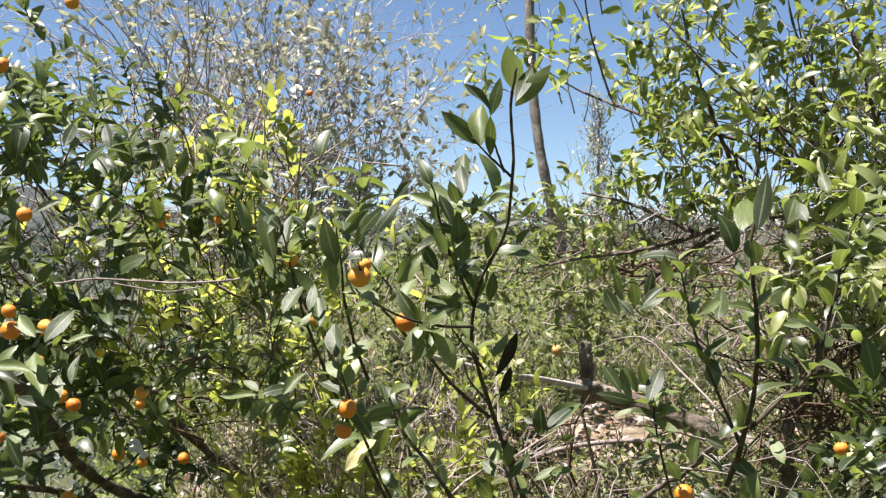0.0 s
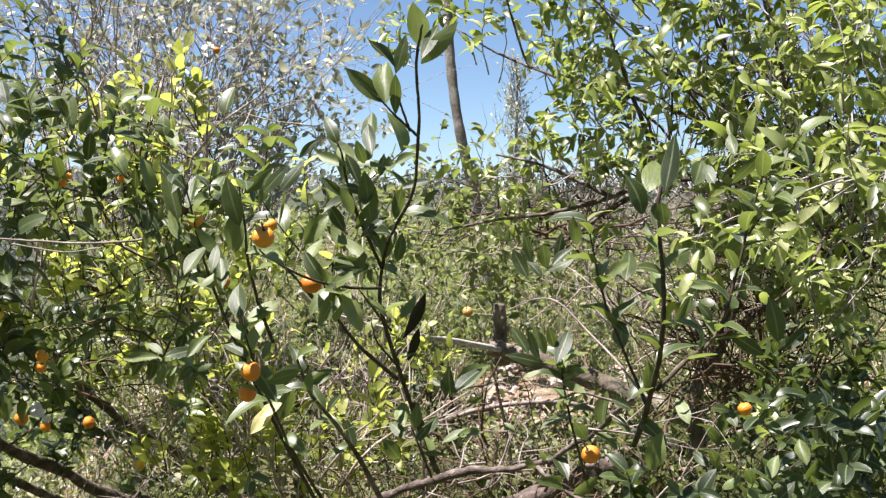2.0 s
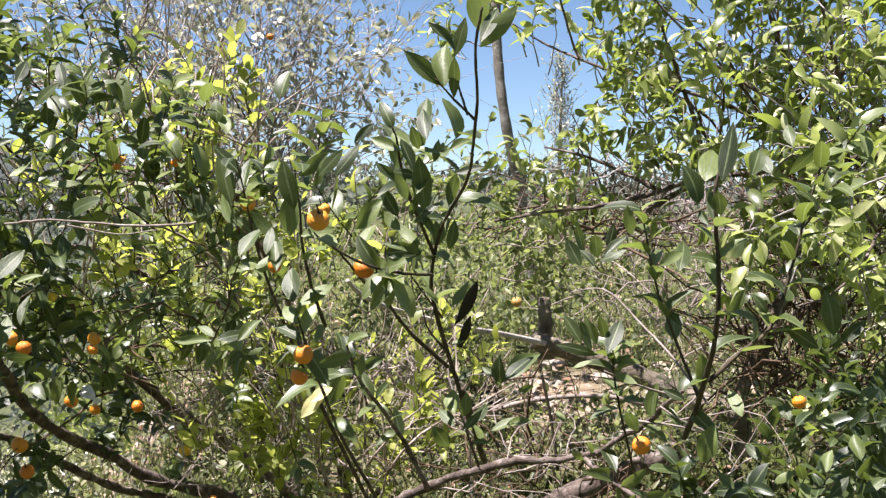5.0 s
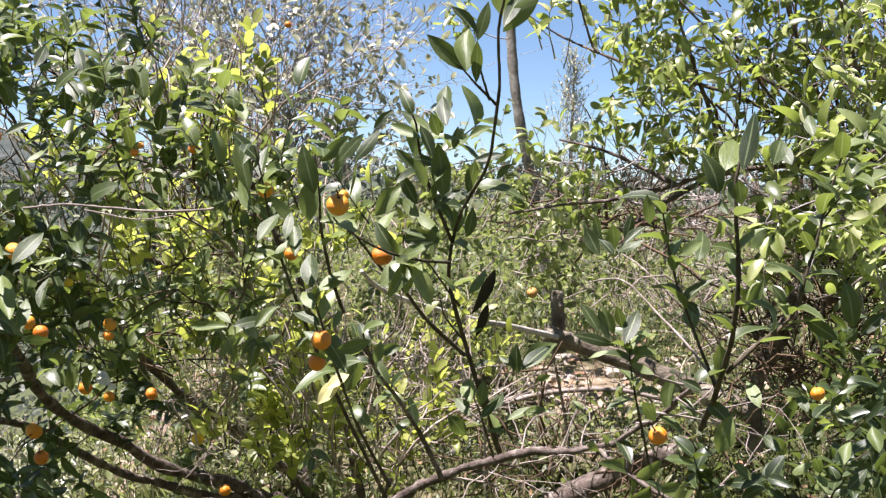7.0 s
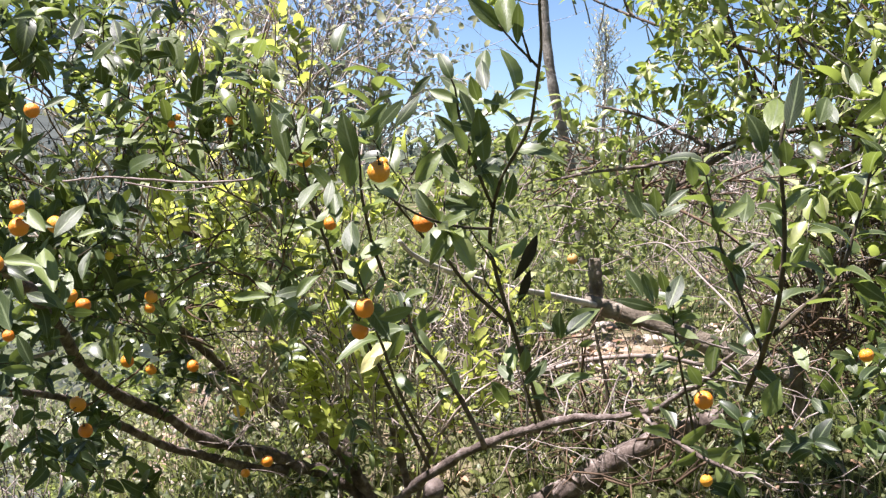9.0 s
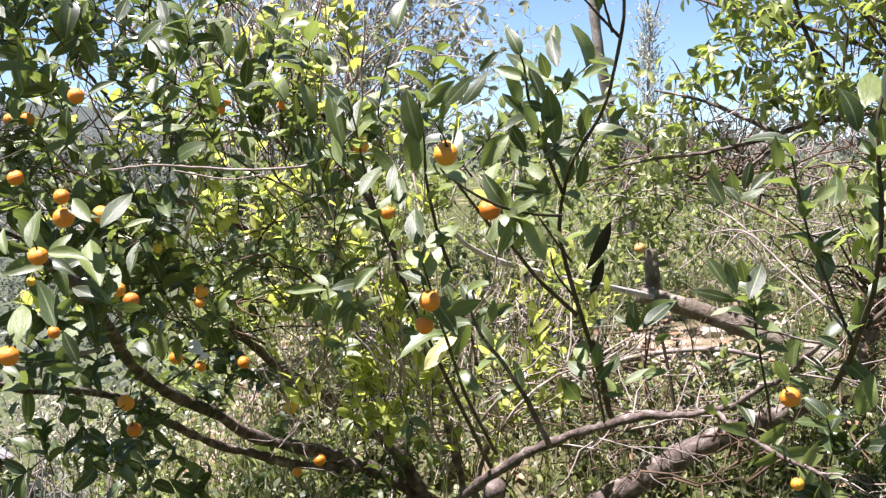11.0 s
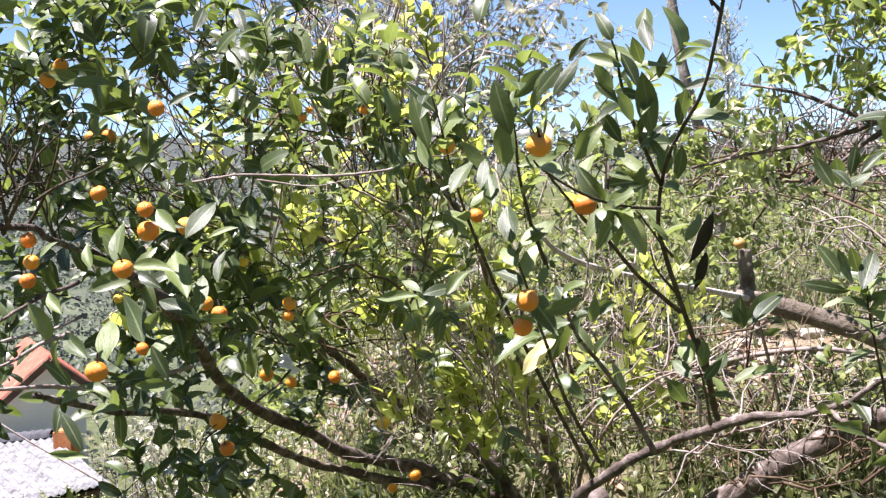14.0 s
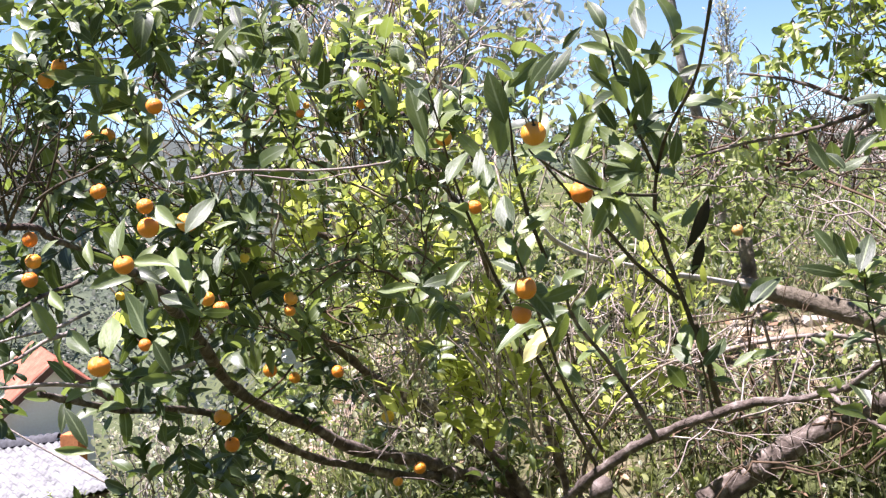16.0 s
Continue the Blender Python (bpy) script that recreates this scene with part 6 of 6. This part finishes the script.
gravel_v, gravel_f = [], []
for _ in range(1300):
    cx, cy, sx, sy = ((0.95, 6.2, 0.45, 0.6), (-1.5, 6.8, 0.7, 1.2))[int(rng.random() < 0.55)]
    x, y = rng.normal(cx, sx), max(5.2, rng.normal(cy, sy))
    s, z, o = rng.uniform(0.008, 0.03), float(ground_height(x, y)), len(gravel_v)
    a = rng.random() * 6.28
    ca, sa = s * math.cos(a), s * math.sin(a)
    for u, w, k in ((1, 0, -0.3), (-0.7, 0.9, -0.3), (-0.6, -0.8, -0.3), (0.1, 0.1, rng.uniform(0.3, 0.8)), (0.4, -0.7, 0.2)):
        gravel_v.append((x + u * ca - w * sa, y + u * sa + w * ca, z + k * s))
    gravel_f += [(o, o + 1, o + 3), (o + 1, o + 2, o + 3), (o + 2, o + 4, o + 3), (o + 4, o, o + 3), (o + 2, o, o + 4)]
tagged(link("gravel", gravel_v, gravel_f, stone_m, smooth=False), "small pale gravel on the bare earth", "gravel", kind="stuff")
STONES = [stone_mesh(k) for k in range(4)]
stone_rng = random.Random(5)
for _ in range(46):
    cx, cy, sx, sy = stone_rng.choice(((0.95, 6.3, 0.4, 0.5), (0.95, 6.3, 0.4, 0.5), (-1.35, 6.6, 0.5, 0.8)))
    x, y = stone_rng.gauss(cx, sx), max(5.6, stone_rng.gauss(cy, sy))
    s = stone_rng.uniform(0.03, 0.13)
    st = new("stone", stone_rng.choice(STONES))
    st.matrix_basis = Matrix.LocRotScale(Vector((x, y, float(ground_height(x, y)) + s * 0.1)), Euler((0, 0, stone_rng.uniform(0, 6))), (s * 1.3, s, s))
    tagged(st, "rough pale stone half sunk in dry earth", "stone", "stones on the bare earth")

# ---- the house below ----
GABLE_APEX = Vector((-11.800, 28.000, -1.946))
LEAN_TO = [Vector(p) for p in ((-16.614, 27.200, -3.986), (-11.517, 27.200, -3.601), (-9.042, 24.000, -3.948), (-13.016, 23.000, -4.561))]
PIER = Vector((-10.958, 26.600, -3.356))
CABLE = [(-7.535, 15.000, -0.729), (-6.752, 15.000, -1.269), (-5.708, 15.000, -1.898), (-4.935, 15.000, -2.388)]
FAR_TREE = (4.813, 40.000, 2.849)


def house():
    ob = empty("house", "small white-walled house with a red clay tile gable roof", "house", at=GABLE_APEX)
    turn = Matrix.Rotation(radians(30), 4, "Z")
    ob.matrix_basis = Matrix.Translation(GABLE_APEX) @ turn
    plaster = rough_material("white_plaster", [(0.3, (0.88, 0.88, 0.91)), (0.6, (0.95, 0.95, 0.98))], 1.2, 0.2, 0.01, fine=20, mottle=(0.92, 1.03))
    clay = rough_material("red_clay_tile", [(0.3, (0.26, 0.075, 0.045)), (0.6, (0.36, 0.125, 0.08)), (0.8, (0.46, 0.22, 0.15))], 3, 0.3, 0.01, fine=18)
    wood = rough_material("dark_verge_board", [(0.3, (0.10, 0.06, 0.045)), (0.7, (0.18, 0.11, 0.08))], 3, 0.3, 0.01)
    wide, deep, pitch = {-1: 1.9, 1: 0.95}, 4.0, radians(39)
    # gable wall and body; origin at the apex, front at y = 0, depth along +y
    eave = {s: -w * math.tan(pitch) for s, w in wide.items()}
    foot = eave[-1] - 2.2
    bm = bmesh.new()
    front = [bm.verts.new(p) for p in ((0, 0.25, -0.12), (wide[1] - 0.2, 0.25, eave[1] + 0.05), (wide[1] - 0.2, 0.25, foot), (-wide[-1] + 0.2, 0.25, foot), (-wide[-1] + 0.2, 0.25, eave[-1] + 0.05))]
    f = bm.faces.new(front)
    new_geo = bmesh.ops.extrude_face_region(bm, geom=[f])["geom"]
    bmesh.ops.translate(bm, verts=[g for g in new_geo if isinstance(g, bmesh.types.BMVert)], vec=(0, deep, 0))
    bmesh.ops.recalc_face_normals(bm, faces=bm.faces)
    part("wall", bm, plaster, ob)
    # rows of round tiles over both slopes
    for side, half in wide.items():
        verts, faces = [], []
        nx, ny = 56, 8
        for j in range(ny + 1):
            for i in range(nx + 1):
                s = i / nx * (deep + 0.3)
                along = j / ny * (half / math.cos(pitch) + 0.25)
                wave = 0.045 * abs(math.sin(s / 0.22 * math.pi)) + 0.02 * (1 - j / ny * 4 % 1)
                verts.append((side * along * math.cos(pitch), s, -along * math.sin(pitch) + wave))
        for j in range(ny):
            for i in range(nx):
                a = j * (nx + 1) + i
                faces.append((a, a + 1, a + nx + 2, a + nx + 1) if side < 0 else (a, a + nx + 1, a + nx + 2, a + 1))
        roof = link("roof", verts, faces, clay, ob, "red clay tiles in rows")
        sol = roof.modifiers.new("thick", "SOLIDIFY")
        sol.thickness, sol.offset = 0.10, -1
        bm = bmesh.new()
        bmesh.ops.create_cube(bm, size=1)
        n = half / math.cos(pitch) + 0.3
        bmesh.ops.scale(bm, vec=(n, 0.06, 0.16), verts=bm.verts)
        bmesh.ops.bevel(bm, geom=list(bm.edges), offset=0.012, segments=1, affect="EDGES")
        bmesh.ops.translate(bm, verts=bm.verts, vec=(side * n / 2, 0, -0.10))
        bmesh.ops.rotate(bm, verts=bm.verts, cent=(0, 0, -0.1), matrix=Matrix.Rotation(side * pitch, 3, "Y"))
        bmesh.ops.translate(bm, verts=bm.verts, vec=(0, -0.035, 0))
        part("verge_board", bm, wood, ob)
    return ob


house()


def lean_to():
    """A corrugated sheet roof in front of the house, on its own walls."""
    a, b, c, d = LEAN_TO
    sheet = rough_material("weathered_fibre_cement", [(0.32, (0.08, 0.08, 0.082)), (0.42, (0.16, 0.16, 0.163)), (0.52, (0.21, 0.21, 0.213)), (0.66, (0.25, 0.25, 0.25))], 5.5, 0.3, 0.01, fine=14, mottle=(0.6, 1.1))
    cap = rough_material("grey_ridge_cap", [(0.3, (0.05, 0.05, 0.058)), (0.7, (0.09, 0.09, 0.10))], 3, 0.3, 0.01, fine=14)
    plaster = rough_material("brown_boarding", [(0.3, (0.07, 0.048, 0.035)), (0.7, (0.13, 0.09, 0.065))], 2, 0.3, 0.01, fine=14)
    ob = empty("outbuilding", "low outbuilding with a pale grey corrugated sheet roof", "outbuilding", at=(a + b + c + d) / 4)
    waves = int((b - a).length / 0.18)
    nx, ny = waves * 6, 6
    verts, faces = [], []
    for j in range(ny + 1):
        l, r = a.lerp(d, j / ny), b.lerp(c, j / ny)
        for i in range(nx + 1):
            p = l.lerp(r, i / nx)
            verts.append((p.x, p.y, p.z + 0.020 * math.sin(2 * math.pi * i / 6) + 0.015 * math.sin(j * 2.0 + i * 0.01)))
    for j in range(ny):
        for i in range(nx):
            k = j * (nx + 1) + i
            faces.append((k, k + nx + 1, k + nx + 2, k + 1))
    roof = link("roof", verts, faces, sheet)
    under(roof, ob)
    sol = roof.modifiers.new("thick", "SOLIDIFY")
    sol.thickness = 0.02
    # ridge cap: overlapping half-round pieces
    verts, faces = [], []
    n = int((b - a).length / 0.18)
    for i in range(n * 4 + 1):
        p = a.lerp(b, i / (n * 4))
        for k in range(6):
            ang = math.pi * k / 5
            rad = 0.16 + 0.03 * abs(math.sin(math.pi * i / 4))
            verts.append((p.x, p.y - rad * math.cos(ang), p.z + rad * math.sin(ang) * 0.9))
    for i in range(n * 4):
        for k in range(5):
            q = i * 6 + k
            faces.append((q, q + 1, q + 7, q + 6))
    under(link("ridge_cap", verts, faces, cap), ob)
    bm = bmesh.new()
    top = [bm.verts.new(p - Vector((0, 0, 0.12))) for p in (a.lerp(c, 0.03), b.lerp(d, 0.04), c.lerp(a, 0.03), d.lerp(b, 0.03))]
    low = [bm.verts.new((q.co.x, q.co.y, q.co.z - 3.0)) for q in top]
    for k in range(4):
        bm.faces.new((top[k], top[(k + 1) % 4], low[(k + 1) % 4], low[k]))
    bm.faces.new(top)
    bmesh.ops.recalc_face_normals(bm, faces=bm.faces)
    under(part("wall", bm, plaster, ob), ob)
    brick = rough_material("orange_brick", [(0.3, (0.40, 0.15, 0.06)), (0.7, (0.54, 0.22, 0.09))], 3, 0.3, 0.01, fine=18)
    bm = bmesh.new()
    bmesh.ops.create_cube(bm, size=1)
    bmesh.ops.scale(bm, vec=(0.42, 0.42, 1.7), verts=bm.verts)
    bmesh.ops.bevel(bm, geom=list(bm.edges), offset=0.02, segments=2, affect="EDGES")
    bmesh.ops.translate(bm, verts=bm.verts, vec=PIER - Vector((0, 0, 0.85)))
    under(part("brick_pier", bm, brick, ob, "orange brick corner pier"), ob)
    return ob


lean_to()
thing("overhead_cable", "thin grey overhead cable strung above the roofs", "cable", CABLE, 0.012, 0.012, M_DEADTWIG)

# ---- distance ----
far_leaves, far_twigs = Leaves(0.3, 0.2, simple=True), Tubes()
far_tree = empty("distant_tree", "feathery grey leafless tree standing on the far slope", "tree", at=FAR_TREE)
ft = np.array(FAR_TREE)
for k in range(240):
    h = rng.uniform(0.3, 4.2)
    w = 0.75 * (1 - h / 4.8)
    p = ft + np.array([rng.normal(0, w * 0.6), rng.normal(0, w), h - 1.0])
    sprig(far_leaves, far_twigs, p, p + np.array([rng.normal(0, 0.25), rng.normal(0, 0.2), rng.uniform(0.3, 0.8)]), 4, 0.16, 0.05, radius=0.010)
far_twigs.add(smooth_line([ft + np.array([0, 0, -2.5]), ft, ft + np.array([0.05, 0, 3.4])], 6), 0.10, 0.02, 6)
under(far_leaves.link("foliage", M_GREY), far_tree)
tagged(under(far_twigs.link("twig_mass", M_DEADTWIG), far_tree), kind="stuff")

woods = Leaves(0.3, 0.2, simple=True)
for n in range(1050):
    y = rng.uniform(18, 150)
    x = rng.uniform(-0.6, 0.5 if n < 400 else -0.25) * y
    z = float(ground_height(x, y))
    s = rng.uniform(0.35, 0.95) * (0.5 + y / 60)
    for q in ball(34):
        p = np.array([x, y, z + s * 0.6]) + q * np.array([s, s, s * 0.8])
        woods.add(p, unit(q + rng.normal(0, 0.5, 3)), unit(q + np.array([0, 0, 0.6])), s * 0.28, s * 0.18)
tagged(woods.link("far_woods", M_FAR), "dark scrub and trees on the distant slopes", "woodland")
